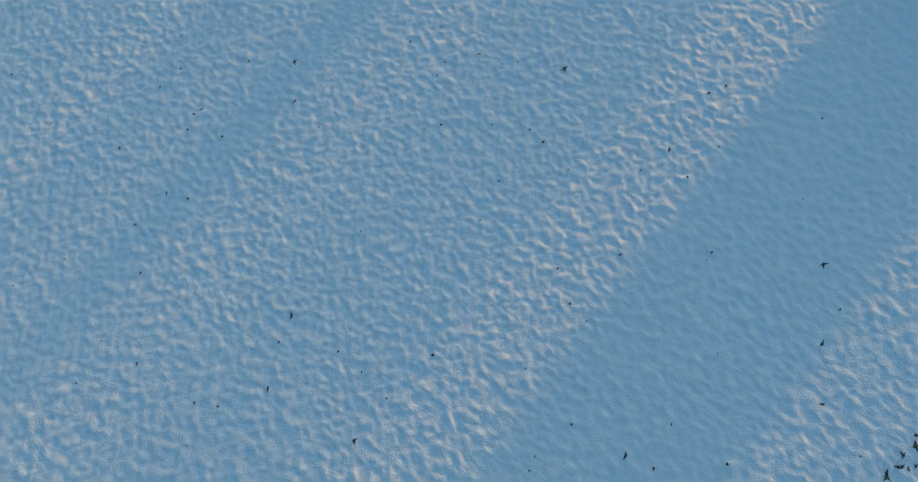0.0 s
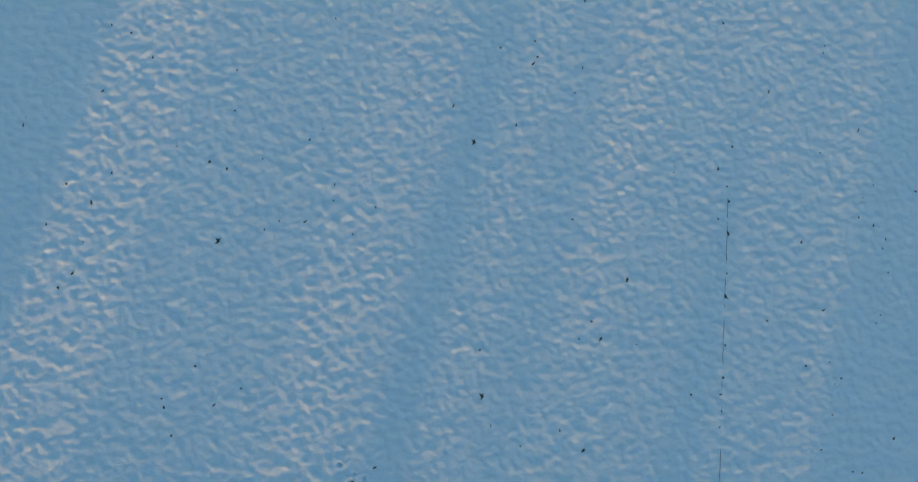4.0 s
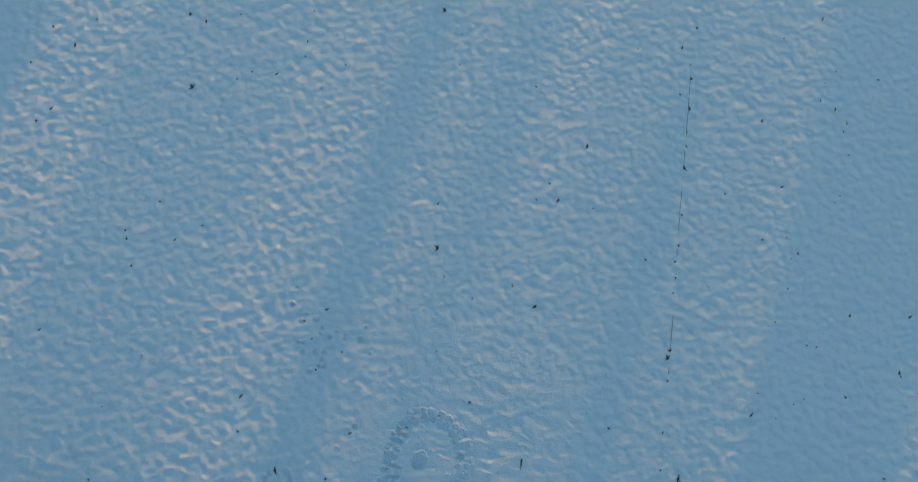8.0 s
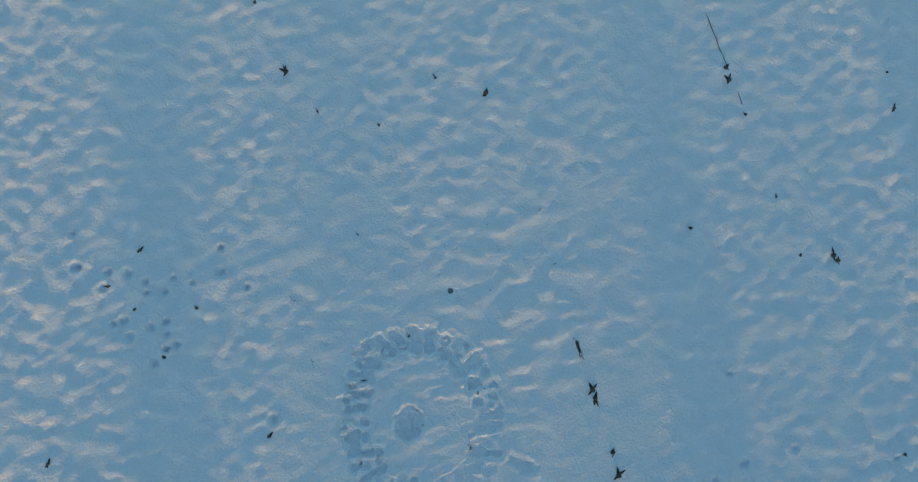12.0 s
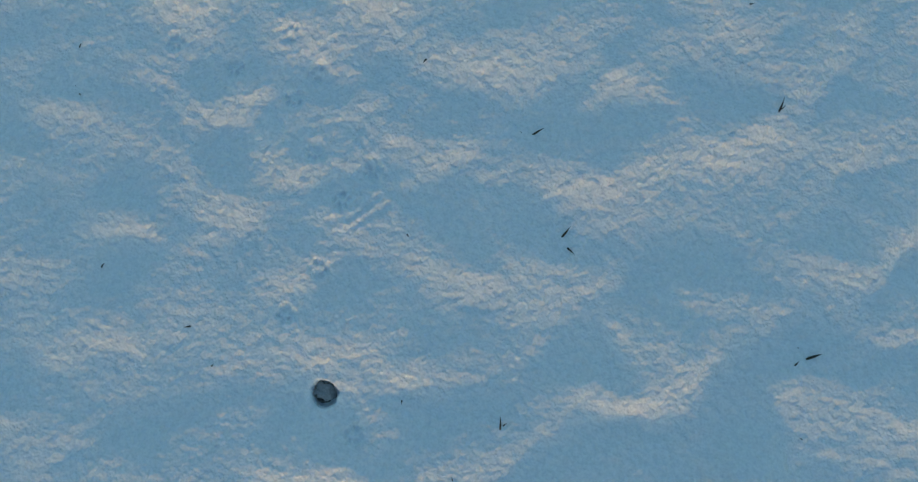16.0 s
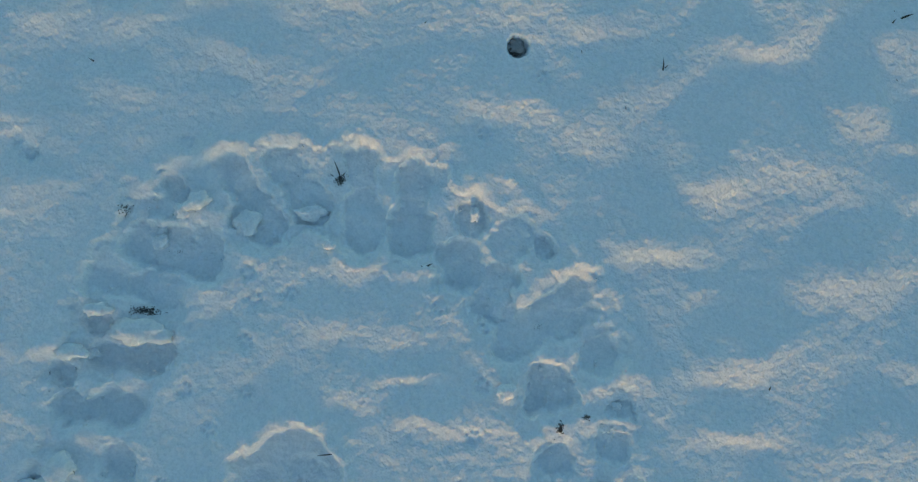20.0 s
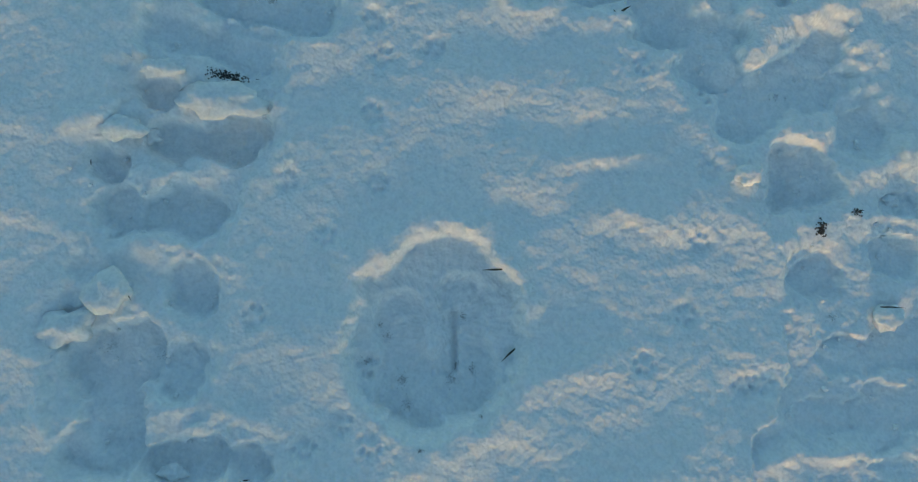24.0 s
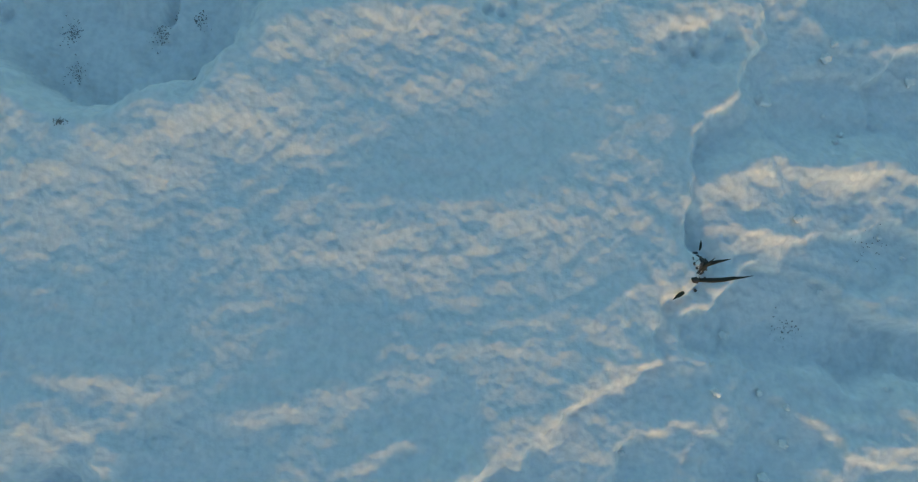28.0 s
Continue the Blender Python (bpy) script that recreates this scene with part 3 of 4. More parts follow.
def blade_mesh(rng, length, width, yaw, rise, bend, leaf=False):
    """One grass leaf or stalk from the origin."""
    bm, pts, rad = bmesh.new(), [], []
    w = Vector((math.sin(yaw), math.cos(yaw), 0))
    p, tilt = Vector((0, 0, -0.006)), rise
    for i in range(7):
        pts.append(p.copy())
        rad.append(width * (0.06 + 1.25 * math.sin(math.pi * (i / 6) ** 0.62) * (1 - 0.35 * i / 6)) if leaf else width * (0.75 + 0.5 * math.sin(math.pi * i / 6)) * (1 - (i / 6.3) ** 2.2))
        p += (w * math.cos(tilt) + Vector((0, 0, math.sin(tilt)))) * length / 6
        tilt += bend / 6
        w.rotate(Euler((0, 0, rng.uniform(-0.12, 0.12))))
    tube(bm, pts, rad, 6, 0.3)
    return bm


def lump_mesh(rng, rx, ry, rz, rough=0.22, level=2):
    bm = bmesh.new()
    bmesh.ops.create_icosphere(bm, subdivisions=level, radius=1)
    o = Vector((rng.uniform(0, 50), rng.uniform(0, 50), 0))
    for v in bm.verts:
        k = 1 + rough * noise.noise(v.co * 1.6 + o) + rough * 0.5 * noise.noise(v.co * 4 + o)
        v.co = Vector((v.co.x * rx, v.co.y * ry, v.co.z * rz)) * k
    return bm


def thing(name, x, y, z, label, category, group="", turn=0.0):
    e = new(name)
    e.empty_display_size = 0.02
    e.matrix_world = pose(x, y, z, 0, 0, turn)
    return tagged(e, label, category, group)


# ---- dry plants that poke through the snow ----
def tuft(rng, x, y, n, length, width, label, group="weeds poking through the snow", upright=0.45, z=None):
    e = thing("weed_tuft", x, y, top(x, y) if z is None else z, label, "weed", group)
    for _ in range(n):
        yaw, rise = rng.choice((0.0, 0.0, math.pi)) + rng.gauss(0, 0.5), rng.uniform(0.15, upright * 2)
        part("blade", blade_mesh(rng, length * rng.uniform(0.5, 1.0), width * rng.uniform(0.7, 1.2), yaw, rise, rng.uniform(-1.3, 0.3)), BLADE if rng.random() < 0.6 else STALK, e)
    part("root_crown", lump_mesh(rng, width * 2.6, width * 2.2, width * 1.6, 0.4, 1), SOIL, e)
    return e


rng = random.Random(21)
LARGE = [
    (1.86, 0.24), (1.88, 0.16), (2.02, -0.37), (2.18, -1.00), (2.50, -0.77), (4.56, 1.45),
    (-9.05, 12.27), (-6.70, 11.63), (-8.99, 10.31), (-12.72, 4.38), (-13.56, 5.48), (-7.67, 6.12), (-6.94, 4.75), (-12.44, 9.20), (0.72, 6.75),
    (-3.01, 8.28), (2.67, 7.10), (0.59, 5.49), (-1.21, 3.70), (-2.32, -1.15), (-0.30, -1.53), (2.06, -0.59), (2.16, -0.96), (0.97, -1.32),
    (4.52, 1.51), (7.24, -0.03), (3.59, 3.62), (3.61, 3.48), (7.82, 4.93), (0.93, 3.40)]
SMALL_SOUTH = [
    (-5.29, -2.55), (-9.90, 1.45), (-7.36, -0.56), (-6.80, 1.70), (-6.70, 1.56), (-6.38, 1.14), (-5.86, 1.91), (-5.67, -1.34), (-5.44, -0.27),
    (-5.23, -0.16), (-3.45, -0.22), (-3.23, -0.80), (-2.96, 1.46), (-2.70, 1.22), (-2.67, 1.82), (-2.39, 0.74), (-2.08, 1.21), (-1.42, -0.95),
    (-1.35, -0.06), (2.47, -0.72), (3.02, 1.85), (4.16, 1.52), (4.31, -1.48), (4.97, -0.52), (5.14, -1.49), (5.28, -0.38), (5.52, -0.93),
    (6.05, -0.35), (6.13, 0.75), (6.26, -0.60), (6.35, -1.47), (6.42, 1.53), (6.78, -0.74), (6.85, 1.81), (7.11, -0.93), (7.48, -0.72),
    (7.54, -0.88), (8.00, 1.05), (8.34, 0.47), (-13.40, 4.83), (-11.73, 3.70), (-11.25, 5.73), (-11.22, 5.57), (-11.03, 2.25), (-10.05, 3.96), (-10.01, 4.80)]
SMALL_MIDDLE = [
    (-9.44, 4.63), (-9.37, 2.95), (-9.32, 5.28), (-9.29, 3.89), (-9.23, 3.28), (-6.45, 2.45), (-6.21, 5.26), (-6.01, 5.51), (-5.54, 5.67),
    (-5.51, 2.35), (-4.60, 5.75), (-1.55, 4.50), (-0.88, 3.25), (-0.23, 3.08), (0.19, 5.34), (0.31, 5.74), (0.39, 3.59), (1.28, 5.62), (2.58, 5.07),
    (3.08, 5.58), (3.13, 5.27), (3.23, 4.98), (3.29, 4.67), (3.75, 3.08), (3.98, 2.16), (5.30, 4.93), (5.33, 5.63), (5.41, 3.53), (5.42, 3.11),
    (5.87, 3.23), (6.01, 4.74), (6.11, 3.60), (6.18, 4.79), (6.26, 3.77), (6.61, 5.60), (6.98, 4.10), (8.07, 5.72), (8.09, 2.98), (8.21, 5.17),
    (8.25, 4.72), (8.46, 2.24), (8.56, 3.92), (8.67, 3.30), (-15.10, 6.49), (-14.16, 6.28), (-13.67, 8.12)]
SMALL_NORTH = [
    (-12.89, 9.01), (-12.63, 8.27), (-12.43, 6.85), (-11.46, 9.46), (-10.48, 8.00), (-10.29, 9.34), (-10.11, 6.71), (-10.07, 7.99), (-9.49, 7.67),
    (-8.37, 6.19), (-7.88, 8.02), (-7.61, 7.24), (-7.32, 6.11), (-6.75, 6.53), (-6.46, 9.69), (-6.04, 7.21), (-5.88, 7.48), (-5.44, 7.20),
    (-5.27, 6.54), (-5.18, 6.24), (-4.38, 8.86), (-4.37, 6.39), (-3.65, 8.84), (-2.48, 7.94), (-2.34, 8.90), (-2.27, 7.31), (-1.45, 9.96),
    (-0.92, 9.48), (-0.67, 7.50), (0.94, 9.10), (1.78, 9.48), (2.06, 9.22), (2.08, 8.52), (2.18, 8.93), (2.35, 8.31), (2.47, 7.82), (2.56, 7.54),
    (2.94, 6.19), (3.16, 9.86), (3.59, 6.93), (3.80, 8.65), (4.58, 6.35), (4.60, 7.51), (4.76, 9.97), (4.78, 9.54), (5.00, 6.58)]
SMALL_FAR = [
    (5.12, 9.49), (5.22, 6.22), (5.31, 6.36), (5.42, 9.11), (5.42, 9.31), (5.66, 8.69), (5.69, 7.63), (5.74, 7.81), (7.72, 6.05), (7.74, 7.23),
    (9.04, 7.74), (-11.48, 10.50), (-11.39, 10.27), (-8.94, 11.40), (-8.31, 11.40), (-7.76, 11.45), (-7.35, 12.77), (-6.95, 13.60), (-6.89, 12.09),
    (-6.60, 13.85), (-4.10, 13.10), (-3.99, 13.71), (-3.64, 11.57), (-3.31, 12.59), (-3.26, 11.79), (-3.17, 10.31), (-2.86, 13.96), (-2.56, 10.68),
    (-2.44, 10.23), (-2.40, 10.40), (-1.88, 11.86), (-1.71, 12.39), (-1.47, 10.50), (-0.48, 12.51), (0.97, 12.45), (1.91, 10.02), (2.29, 11.39),
    (3.13, 12.77), (3.15, 12.61), (3.66, 10.55), (4.28, 11.28), (4.89, 10.29), (5.77, 10.48), (-7.06, 14.41), (-5.34, 14.18), (-4.82, 15.18), (-4.55, 14.39), (-2.56, 14.96)]
big = [tuft(rng, 0, 0, 5, 0.095, 0.0115, "tuft of near-black frozen grass in the snow", upright=0.35, z=-1.0) for _ in range(3)]
small = [tuft(rng, 0, 0, n, 0.045, 0.0062, "short dark weed stub poking through the snow", upright=0.35, z=-1.0) for n in (2, 3, 4, 3)]
for i, (x, y) in enumerate(LARGE):
    copy_thing(big[i % 3], pose(x, y, top(x, y), 0, 0, rng.uniform(-35, 35)) @ Matrix.Diagonal((1.05, 1.05, 1.05, 1)))
for i, (x, y) in enumerate(SMALL_SOUTH + SMALL_MIDDLE + SMALL_NORTH + SMALL_FAR):
    s = rng.uniform(0.85, 1.65)
    copy_thing(small[i % 4], pose(x, y, top(x, y), 0, 0, rng.uniform(-50, 50)) @ Matrix.Diagonal((s, s, s, 1)))
for k in range(12):     # a patch of taller weeds at the field's far corner
    x, y = -15.95 + 0.5 * rng.random(), 6.0 + rng.uniform(-0.5, 0.5)
    s = rng.uniform(0.7, 1.2)
    copy_thing(big[k % 3], pose(x, y, top(x, y), 0, 0, rng.uniform(0, 360)) @ Matrix.Diagonal((s, s, s, 1)))
for e in big + small:
    for o in (*e.children_recursive, e):
        bpy.data.objects.remove(o)


# ---- plants and litter close to the ring ----
def leaf_thing(name, x, y, blades, label, material=BLADE, soil=0.0, lift=0.0):
    """blades: way in degrees from +y, length, half width, rise in degrees, each from its own offset."""
    e = thing(name, x, y, top(x, y) + lift, label, "weed", "weeds round the trodden ring")
    for ox, oy, way, length, width, rise, bend in blades:
        ob = part("blade", blade_mesh(rng, length * (1.1 if y < 0.9 else 1.45), width * (0.75 if y < 0.9 else 1.25), radians(-way), radians(rise), bend), material, e)
        ob.location = (ox, oy, 0.002)
    if soil:
        part("root_crown", lump_mesh(rng, soil, soil * 0.8, soil * 0.5, 0.4, 2), SOIL, e)
    return e


leaf_thing("grass_sprig", 0.116, 0.123, [(0, 0, 103, 0.034, 0.0022, 14, -0.2)], "single dark grass blade on the rim of the pit", lift=0.004)
leaf_thing("grass_sprig", 0.155, -0.017, [(0, 0, 139, 0.032, 0.0022, 14, -0.2)], "single dark grass blade leaning into the pit", lift=0.004)
leaf_thing("grass_tuft", 0.598, -0.275, [(0, 0, -82, 0.048, 0.0028, 16, -0.1), (0.0, 0.012, -66, 0.030, 0.0026, 20, 0.1), (0.002, 0.008, -40, 0.02, 0.002, 30, 0), (-0.008, -0.012, 122, 0.014, 0.0024, 20, -0.2)],
           "few green-black grass blades at the edge of a boot print", soil=0.004)
leaf_thing("grass_sprig", -0.541, 0.019, [(0, 0, -135, 0.026, 0.002, 15, -0.2)], "short dark grass blade on a snow clod", lift=0.012)
leaf_thing("grass_tuft", -0.726, -0.262, [(0, 0, -68, 0.03, 0.0022, 12, -0.3), (0.004, 0.004, -40, 0.02, 0.0018, 25, 0)], "two thin dark blades lying on the snow")
leaf_thing("grass_sprig", 0.890, 0.357, [(0, 0, -105, 0.022, 0.0018, 12, -0.2)], "thin dark blade beside a boot print")
leaf_thing("grass_tuft", 0.028, 0.855, [(0, 0, 20, 0.05, 0.0024, 40, -0.2), (0.004, 0, -30, 0.02, 0.002, 40, -0.3), (-0.01, -0.004, 70, 0.02, 0.002, 30, 0)], "dark grass with bared soil inside a boot print", soil=0.005)
leaf_thing("grass_sprig", -0.647, 0.228, [(0, 0, 8, 0.055, 0.0014, 8, 0.2), (0.0, 0.0, 175, 0.03, 0.0014, 8, 0.2)], "thin brown stalk bent along a print edge", STALK)
leaf_thing("grass_tuft", -0.934, 0.632, [(0, 0, 25, 0.05, 0.0024, 30, -0.2), (0.006, -0.002, -40, 0.02, 0.002, 30, 0), (0.004, -0.04, 10, 0.025, 0.0036, 20, -0.6)], "small dark grass tuft in crusted snow", soil=0.006)
leaf_thing("grass_tuft", -0.455, 1.885, [(0, 0, 40, 0.034, 0.0050, 10, -0.2), (0.010, -0.024, 20, 0.022, 0.0045, 12, -0.5), (0.014, -0.03, -150, 0.018, 0.004, 12, -0.4), (0.016, -0.05, 10, 0.01, 0.003, 10, 0)], "two small dark leaves lying on the snow")
leaf_thing("grass_tuft", 0.862, 1.952, [(0, 0, -50, 0.030, 0.0018, 22, 0.2), (-0.004, 0, 60, 0.016, 0.0014, 10, 0)], "thin curved blade in a dent of the snow")
leaf_thing("grass_tuft", 0.962, 1.716, [(0, 0, -30, 0.028, 0.0018, 20, 0.1), (0.004, -0.004, -130, 0.032, 0.0018, 14, 0), (-0.004, -0.002, 60, 0.026, 0.0016, 10, 0), (-0.012, -0.026, -80, 0.010, 0.002, 20, 0)], "star of thin dark blades on the snow")
leaf_thing("grass_sprig", 0.879, 1.262, [(0, 0, 8, 0.030, 0.0016, 25, -0.3), (0.001, 0.012, -35, 0.012, 0.0012, 20, 0)], "thin upright brown stalk in the snow", STALK)
leaf_thing("grass_sprig", 1.435, 2.075, [(0, 0, -10, 0.032, 0.0016, 25, -0.3), (0.002, 0.01, -40, 0.014, 0.0012, 20, 0)], "thin upright brown stalk in the snow", STALK)
leaf_thing("grass_tuft", 1.534, 1.488, [(0, 0, -120, 0.022, 0.0036, 16, -0.3), (0.01, 0.03, -60, 0.026, 0.0022, 14, -0.4), (0.012, -0.032, 0, 0.008, 0.002, 10, 0)], "small dark leaf and bent stalk on the snow")
leaf_thing("grass_tuft", 2.524, 1.935, [(0, 0, -80, 0.034, 0.0020, 14, 0), (0, 0, -150, 0.028, 0.0018, 14, 0)], "forked thin dark stalk on the snow")
leaf_thing("grass_sprig", 2.083, 0.740, [(0, 0, 20, 0.024, 0.003, 20, -0.5), (0.004, -0.006, -110, 0.018, 0.004, 16, -0.5)], "curled black leaf on the snow")
leaf_thing("grass_tuft", -1.132, 1.239, [(0, 0, -70, 0.03, 0.002, 14, 0), (0.004, 0, 20, 0.05, 0.0014, 10, 0), (0, 0, 95, 0.02, 0.0018, 12, 0)], "bent dark stalk on the snow")
TINY = [
    (0.595, 1.689), (0.650, 1.316), (-0.10, 1.499), (0.146, 1.404), (0.189, 1.306), (1.332, 2.336), (-0.602, 2.355), (1.797, 1.908), (-0.243, 1.919), (-0.393, 1.633),
    (0.596, 2.118), (1.53, 1.53), (1.515, 1.49), (1.566, 1.328), (1.694, 1.243), (1.714, 1.168), (1.946, 1.227), (0.795, 1.132), (-0.668, 1.075), (-1.0, 2.08),
    (1.648, 1.02), (1.058, 0.902), (-0.265, 2.02), (-0.92, 0.51), (0.292, 0.639), (1.25, 0.42), (1.36, 0.18)]
specks = [leaf_thing("weed_stub", 0, 0, [(0, 0, w, 0.013, 0.0016, 35, -0.4), (0.002, 0, w + 130, 0.008, 0.0014, 30, -0.2)], "tiny dark weed tip in the snow") for w in (10, 160, 250)]
for i, (x, y) in enumerate(TINY):
    copy_thing(specks[i % 3], pose(x, y, top(x, y), 0, 0, rng.uniform(0, 360)) @ Matrix.Diagonal((1.9, 1.9, 1.9, 1)))
for e in specks:
    for o in (*e.children_recursive, e):
        bpy.data.objects.remove(o)

# the large withered clump in its melt slot
clump = thing("withered_plant", 1.735, 0.70, top(1.735, 0.70), "withered near-black leafy plant lying in the snow", "weed", "weeds round the trodden ring")
for ox, oy, way, length, width, rise, bend in ((-0.012, 0.045, -164, 0.15, 0.013, 8, -0.25), (0.004, 0.03, -176, 0.13, 0.011, 6, -0.1), (0.006, 0.0, -165, 0.10, 0.006, 10, -0.3), (-0.004, 0.01, -150, 0.07, 0.006, 14, -0.5)):
    part("leaf", blade_mesh(rng, length, width, radians(-way), radians(rise), bend, True), BLADE, clump).location = (ox, oy, 0.003)
for k in range(9):
    part("stem", blade_mesh(rng, rng.uniform(0.05, 0.11), 0.0020, radians(rng.uniform(150, 185)), radians(rng.uniform(4, 22)), rng.uniform(-0.6, 0.4)), STALK, clump).location = (rng.uniform(0.012, 0.032), rng.uniform(-0.11, -0.03), 0.002)
part("root_crown", lump_mesh(rng, 0.016, 0.040, 0.012, 0.4, 2), SOIL, clump).location = (0.004, -0.01, 0)
leaf_thing("grass_tuft", 1.690, 0.768, [(0, 0, -140, 0.032, 0.0042, 14, -0.4), (0.004, -0.004, -110, 0.024, 0.003, 16, -0.3), (-0.022, 0.004, 20, 0.006, 0.002, 10, 0)], "small dark leaf beside the withered plant")


# ---- thin wires half buried along old rows ----
def wire(ax, ay, bx, by, radius):
    n = int(math.hypot(bx - ax, by - ay) / 0.03)
    k = np.linspace(0, 1, n + 1)
    x, y = ax + (bx - ax) * k + 0.006 * np.sin(9 * k), ay + (by - ay) * k
    z = relief(x, y) + 0.007 * field(x * 3, y, 1.0, 0.22, 61) - 0.003
    bm = bmesh.new()
    tube(bm, list(zip(x, y, z)), [radius] * (n + 1), 5)
    return tagged(part("wire", bm, STALK), "thin dark wire half buried in the snow", "wire", "wires along old rows")


wire(2.05, 9.30, 3.72, 3.20, 0.004)


# ---- snow clods and bared soil in the prints ----
def clod(x, y, rx, ry, rz, turn, label="loose pale clod of snow in the trodden ring"):
    ob = part("snow_clod", lump_mesh(rng, rx, ry, rz, 0.55, 3), CLOD_SNOW)
    ob.matrix_world = pose(x, y, top(x, y) + rz * 0.6, rng.uniform(-8, 8), rng.uniform(-8, 8), turn)
    return tagged(ob, label, "snow clod", "snow clods in the ring")


CLODS = [
        (-0.033, 0.749, 0.043, 0.019, 0.014, 12), (-0.429, 0.616, 0.022, 0.021, 0.016, 20), (-0.205, 0.694, 0.038, 0.032, 0.018, 40), (0.032, 0.664, 0.016, 0.013, 0.010, 0),
        (0.409, 0.803, 0.014, 0.021, 0.016, 10), (-0.336, 0.736, 0.035, 0.022, 0.017, 30), (-0.370, 0.707, 0.029, 0.019, 0.014, 0), (-0.430, 0.643, 0.014, 0.013, 0.010, 0),
        (-0.434, 0.375, 0.074, 0.034, 0.018, 4), (-0.556, 0.300, 0.018, 0.014, 0.010, 0), (-0.561, 0.010, 0.037, 0.031, 0.018, 60), (-0.634, -0.058, 0.043, 0.029, 0.018, 20)]
CLODS += [
        (0.839, 0.113, 0.026, 0.025, 0.018, 0), (0.550, 0.343, 0.022, 0.018, 0.014, 20), (-0.417, -0.287, 0.023, 0.014, 0.010, 0), (-0.540, 0.419, 0.034, 0.018, 0.014, 10),
        (0.851, 0.336, 0.015, 0.012, 0.009, 0), (-0.594, 0.303, 0.040, 0.022, 0.016, 0), (0.662, -0.085, 0.008, 0.006, 0.005, 0)]
for x, y, rx, ry, rz, turn in CLODS:
    clod(x, y, rx, ry, rz, turn)
for p in RING + ARC:
    for _ in range(rng.choice((2, 3, 4))):
        s, r = rng.uniform(-0.1, 1.1), rng.uniform(0.002, 0.0055)
        clod(p[0] + (p[2] - p[0]) * s + rng.uniform(-0.05, 0.05), p[1] + (p[3] - p[1]) * s + rng.uniform(-0.05, 0.05), r, r * rng.uniform(0.7, 1), r * 0.8, rng.uniform(0, 180), "small crumb of snow in the trodden ring")
leaf_thing("grass_sprig", 0.815, 0.128, [(0, 0, -86, 0.040, 0.0018, 4, 0.1)], "dark blade curled over a snow clod", lift=0.022)


def soil_patch(x, y, rx, ry, turn, n, blades=2):
    e = thing("bared_soil", x, y, top(x, y), "dark bared soil with grass roots in a boot print" if blades else "grey frozen dirt crumbs scattered on trodden snow", "soil", "bared soil in the ring")
    bm = bmesh.new()
    for _ in range(n * (5 if blades else 14)):
        px, py, r = rng.gauss(0, rx * 0.42), rng.gauss(0, ry * 0.42), rng.uniform(0.0008, 0.0020) if blades else rng.uniform(0.0003, 0.0008)
        made = bmesh.ops.create_icosphere(bm, subdivisions=1, radius=r)["verts"]
        z = float(relief(np.array([x + px]), np.array([y + py]))[0]) - top(x, y)
        for v in made:
            v.co = v.co * rng.uniform(0.75, 1.25) + Vector((px, py, z))
    tagged(part("dirt", bm, SOIL if blades else FROSTED_SOIL, e), kind="stuff")
    for _ in range(blades):
        part("blade", blade_mesh(rng, rng.uniform(0.008, 0.02), 0.0012, rng.uniform(0, 6.28), rng.uniform(0.1, 0.7), rng.uniform(-0.6, 0.2)), BLADE, e).location = (rng.gauss(0, rx * 0.4), rng.gauss(0, ry * 0.4), 0.001)
    return e


soil_patch(0.030, 0.846, 0.016, 0.018, 0, 30, 2)
soil_patch(-0.428, 0.428, 0.036, 0.012, 0, 45, 4)
soil_patch(-0.525, 0.690, 0.014, 0.018, 0, 10)
soil_patch(0.706, 0.262, 0.010, 0.016, 0, 24)
soil_patch(-0.471, -0.361, 0.013, 0.026, 0, 30)
soil_patch(0.396, -0.637, 0.020, 0.034, -25, 40, 4)
soil_patch(0.606, -0.258, 0.010, 0.014, 0, 22, 2)
soil_patch(0.770, 0.300, 0.012, 0.010, 0, 8)
soil_patch(-0.30, -0.30, 0.014, 0.010, 0, 6)
for x, y, rx, ry, n in ((-0.095, 0.000, 0.008, 0.008, 4), (-0.043, -0.095, 0.009, 0.016, 8), (0.045, -0.082, 0.012, 0.018, 8), (0.053, -0.061, 0.005, 0.012, 6), (0.003, -0.203, 0.007, 0.004, 4), (0.104, -0.140, 0.004, 0.003, 2), (-0.109, -0.066, 0.016, 0.012, 5), (-0.080, -0.019, 0.014, 0.012, 4), (0.083, -0.062, 0.010, 0.012, 4), (-0.028, -0.137, 0.014, 0.014, 5), (0.056, 0.029, 0.008, 0.008, 3),
                        (0.604, -0.262, 0.008, 0.010, 6), (-0.224, 0.717, 0.012, 0.010, 5),
                        (-0.372, 0.379, 0.008, 0.007, 6), (-0.537, -0.372, 0.016, 0.012, 5), (-0.468, -0.092, 0.018, 0.012, 4), (-0.57, -0.09, 0.014, 0.012, 3), (-0.377, 0.595, 0.012, 0.008, 4),
                        (0.705, -0.31, 0.02, 0.018, 3), (0.78, -0.22, 0.02, 0.02, 2), (0.62, 0.52, 0.012, 0.012, 3), (0.74, 0.10, 0.014, 0.012, 3), (0.30, -0.72, 0.02, 0.016, 4)):
    soil_patch(x, y, rx, ry, 0, n, 0)
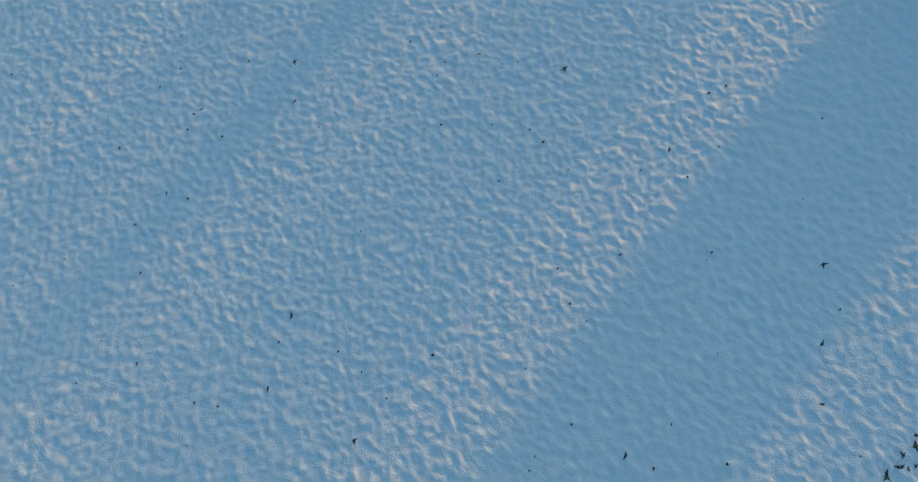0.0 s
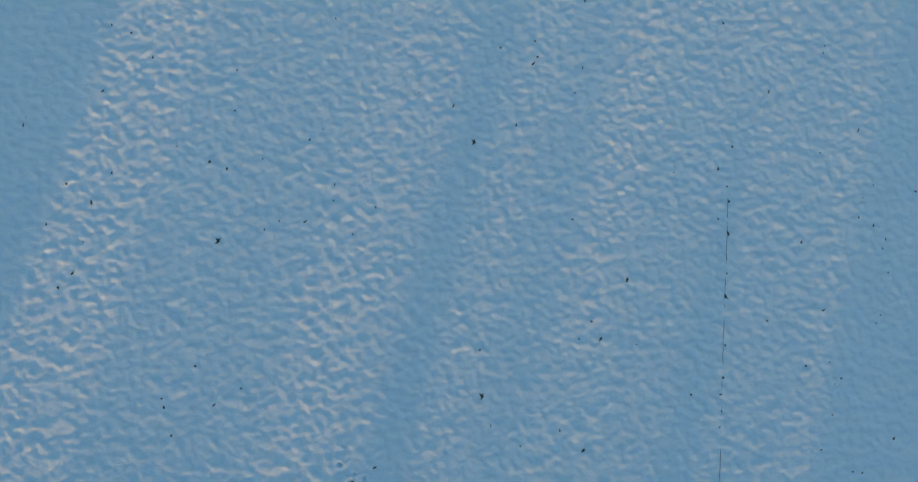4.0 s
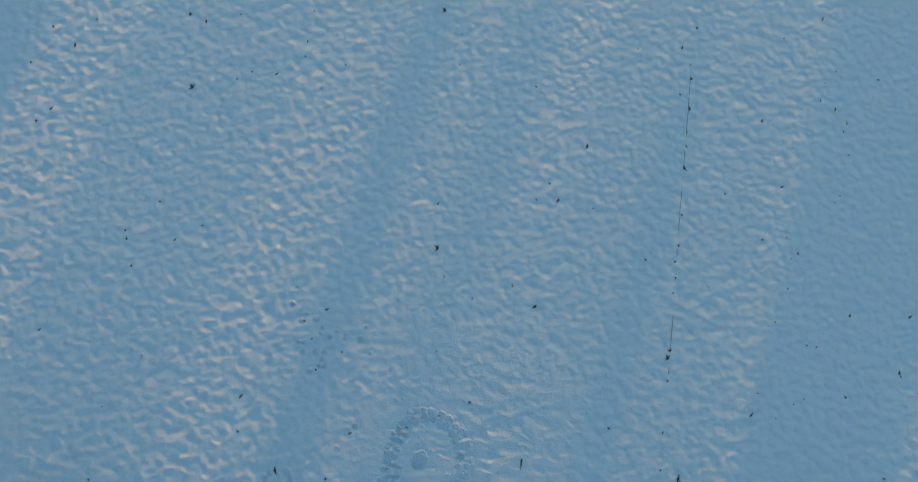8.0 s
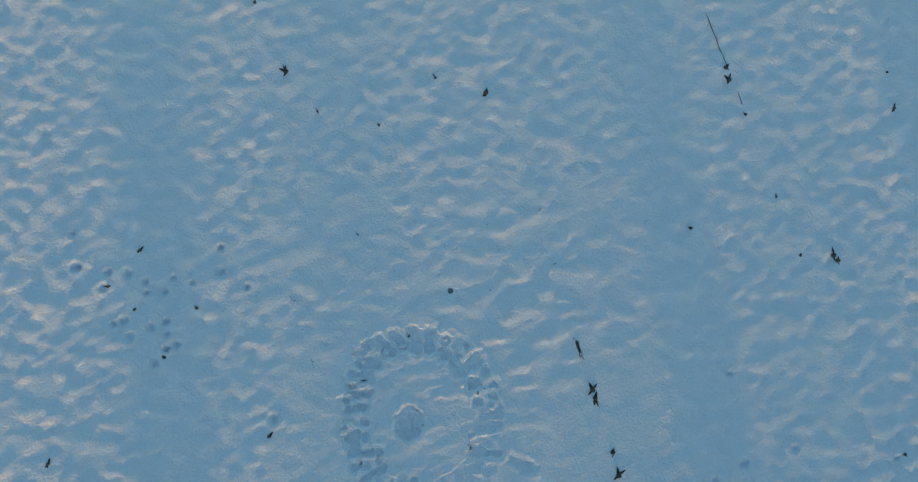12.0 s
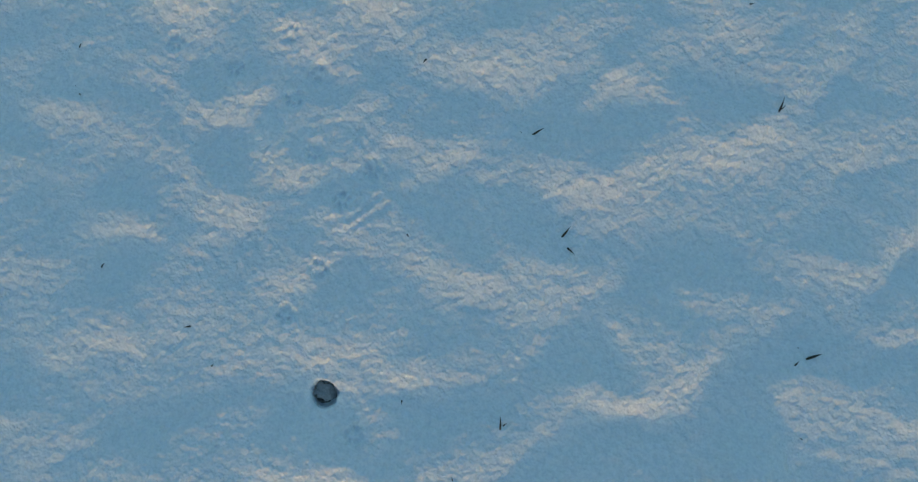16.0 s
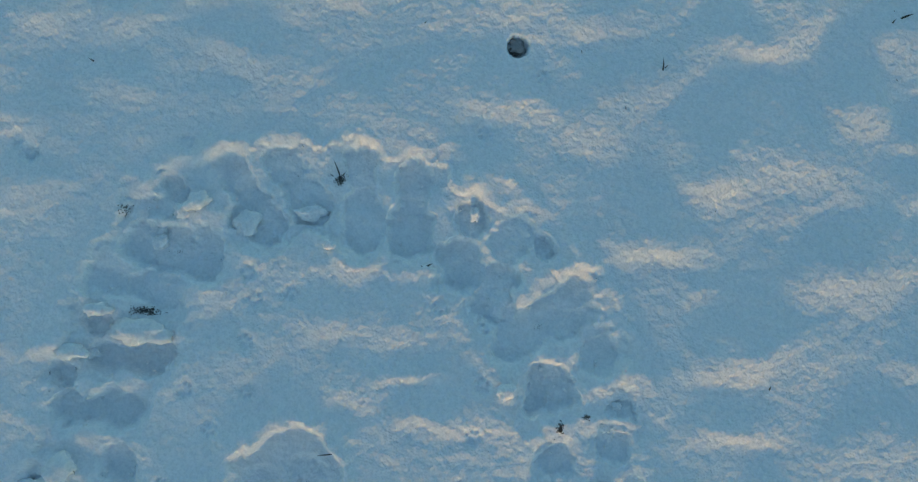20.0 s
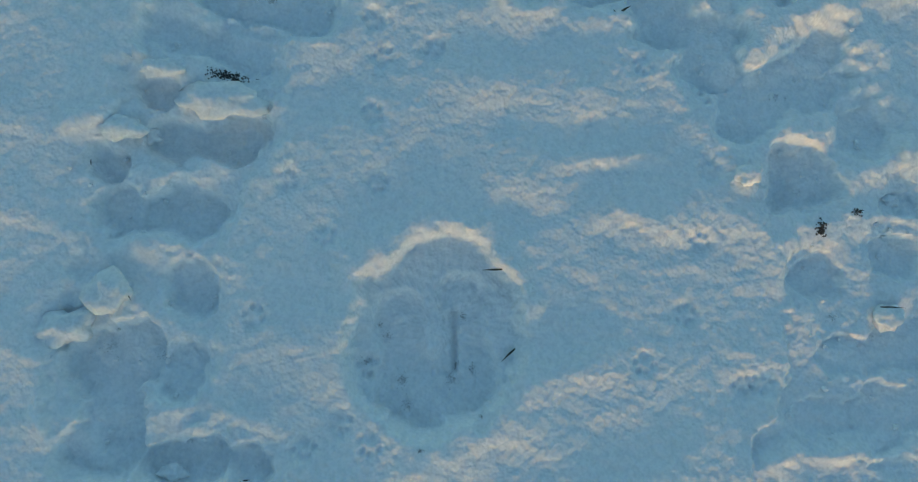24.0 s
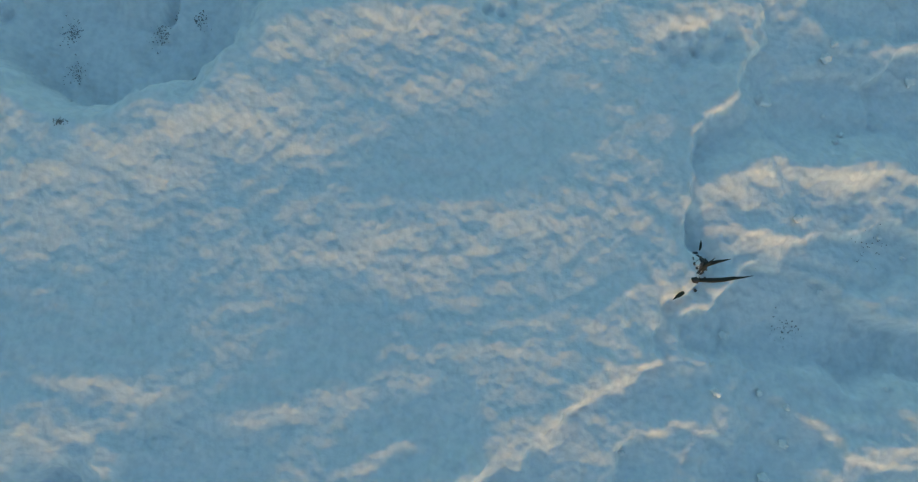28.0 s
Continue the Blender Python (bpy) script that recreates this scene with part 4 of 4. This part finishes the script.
hole_clod = thing("soil_clod", 0.466, 1.290, top(0.466, 1.290), "dark frozen clod of soil dusted with snow in a round hole", "soil clod")
part("clod", lump_mesh(rng, 0.023, 0.022, 0.017, 0.55, 3), FROSTED_SOIL, hole_clod).location = (0, 0.002, 0.004)
for k in range(9):
    a = radians(rng.uniform(175, 320))
    part("chip", lump_mesh(rng, rng.uniform(0.003, 0.006), rng.uniform(0.003, 0.005), 0.004, 0.6, 2), SOIL, hole_clod).location = (0.019 * math.cos(a), 0.019 * math.sin(a), 0.006 + rng.uniform(0, 0.006))


# ---- unseen hedge and shrubs added to shade the field from the low sun, behind the camera's reach ----
BLOCKER_Y = -6.8


# Made-up sun blocker: each one lays a dark band over the snow.
def column(x, y, width, tall):
    e = thing("columnar_conifer", x, y, 0.0, "unseen dark green columnar conifer added to shade the snow", "conifer", "conifers of the hedge")
    bm = bmesh.new()
    tube(bm, [(0, 0, -0.1), (0, 0, tall * 0.5), (0, 0, tall * 0.95)], [0.06, 0.04, 0.01], 7)
    part("trunk", bm, BARK, e)
    bm = bmesh.new()
    for k in range(420):
        z, a = tall * (k + 0.5) / 420 * 0.95, k * 2.39996
        r = 0.5 * width * min(1.0, 3.2 * (1 - z / tall)) * rng.uniform(0.75, 1.05)
        w = Vector((math.cos(a), math.sin(a), 0))
        tube(bm, [w * 0.02 + Vector((0, 0, z)), w * r * 0.6 + Vector((0, 0, z + 0.10)), w * r + Vector((0, 0, z + 0.20))], [0.05, 0.08, 0.015], 4, 0.5)
    part("crown", bm, NEEDLES, e)


# Made-up sun blocker: the stem count sets how much sun gets through.
def shrub(x, y, width, tall, stems):
    e = thing("bare_shrub", x, y, 0.0, "unseen leafless shrub added to dim the low sun", "shrub", "shrubs of the hedge")
    for _ in range(5):
        bm = bmesh.new()
        for _ in range(max(1, stems // 5)):
            px, py = rng.uniform(-0.5, 0.5) * width, rng.uniform(-0.4, 0.4)
            lean = rng.uniform(-0.12, 0.12)
            r = rng.uniform(0.003, 0.008)
            tube(bm, [(px, py, -0.1), (px + lean * 0.4, py, tall * 0.5), (px + lean, py + 0.1, tall)], [r, r * 0.85, r * 0.4], 4)
        part("stem", bm, BARK, e)


# Made-up sun blocker: open below the fork, so it dims only farther snow.
def sapling(x, y, width, fork, tall, twigs):
    e = thing("bare_sapling", x, y, 0.0, "unseen leafless young tree added to shade the far snow", "tree", "saplings of the hedge")
    bm = bmesh.new()
    tube(bm, [(0, 0, -0.1), (0.01, 0, fork * 0.6), (0, 0, fork + 0.2)], [0.018, 0.014, 0.009], 6)
    part("trunk", bm, BARK, e)
    bm = bmesh.new()
    for k in range(twigs):
        px, py, r = (k + rng.random()) / twigs * width - width / 2, rng.uniform(-0.25, 0.25), rng.uniform(0.003, 0.007)
        tube(bm, [(0, 0, fork), (px * 0.8, py * 0.7, fork + 0.18), (px, py, tall)], [r, r * 0.9, r * 0.4], 4)
    part("crown", bm, BARK, e)


def blocker_x(u):
    return u - BLOCKER_Y * math.tan(SUN_SIDE)


# 3.05 stands in for the unseen caster of a narrow, drifting shadow
for u, w in ((-12.7, 1.05), (-11.85, 1.1), (-11.0, 1.1), (-10.2, 1.05), (-2.30, 1.05), (3.05, 1.0), (6.0, 1.0), (6.8, 1.1), (7.6, 1.1), (8.3, 0.9)):
    column(blocker_x(u), BLOCKER_Y + rng.uniform(-0.2, 0.2), w, 1.8 if u == 3.05 else rng.uniform(2.5, 2.8))
# Added shrubs: stems per metre picked for the sunlight wanted in each band.
for u0, u1, per_metre, tall in ((-16.5, -13.4, 50, 2.5), (-9.4, -7.9, 3, 2.4), (-7.9, -7.0, 128, 2.5), (-7.0, -6.1, 105, 2.6), (-6.1, -5.2, 138, 2.5), (-5.2, -4.7, 85, 2.4), (-4.7, -3.3, 12, 2.5), (-3.3, -2.8, 55, 2.4),
                                (-1.8, -1.2, 80, 2.5), (-1.2, -0.1, 142, 2.5), (-0.1, 0.2, 112, 2.5), (0.2, 1.1, 92, 1.15), (0.2, 1.1, 20, 2.5), (1.1, 1.8, 100, 2.5), (1.8, 2.6, 110, 2.5), (3.5, 5.4, 115, 2.5), (8.8, 11.0, 120, 2.5)):
    n = max(1, round((u1 - u0) / 1.0))
    for k in range(n):
        shrub(blocker_x(u0 + (u1 - u0) * (k + 0.5) / n), BLOCKER_Y + rng.uniform(-0.3, 0.3), (u1 - u0) / n, tall + rng.uniform(-0.15, 0.15), round(per_metre * (u1 - u0) / n))
for u in (-4.75, -4.25, -3.75, -3.3):
    sapling(blocker_x(u), BLOCKER_Y + rng.uniform(-0.3, 0.3), 0.5, 1.25, rng.uniform(2.4, 2.7), 18)
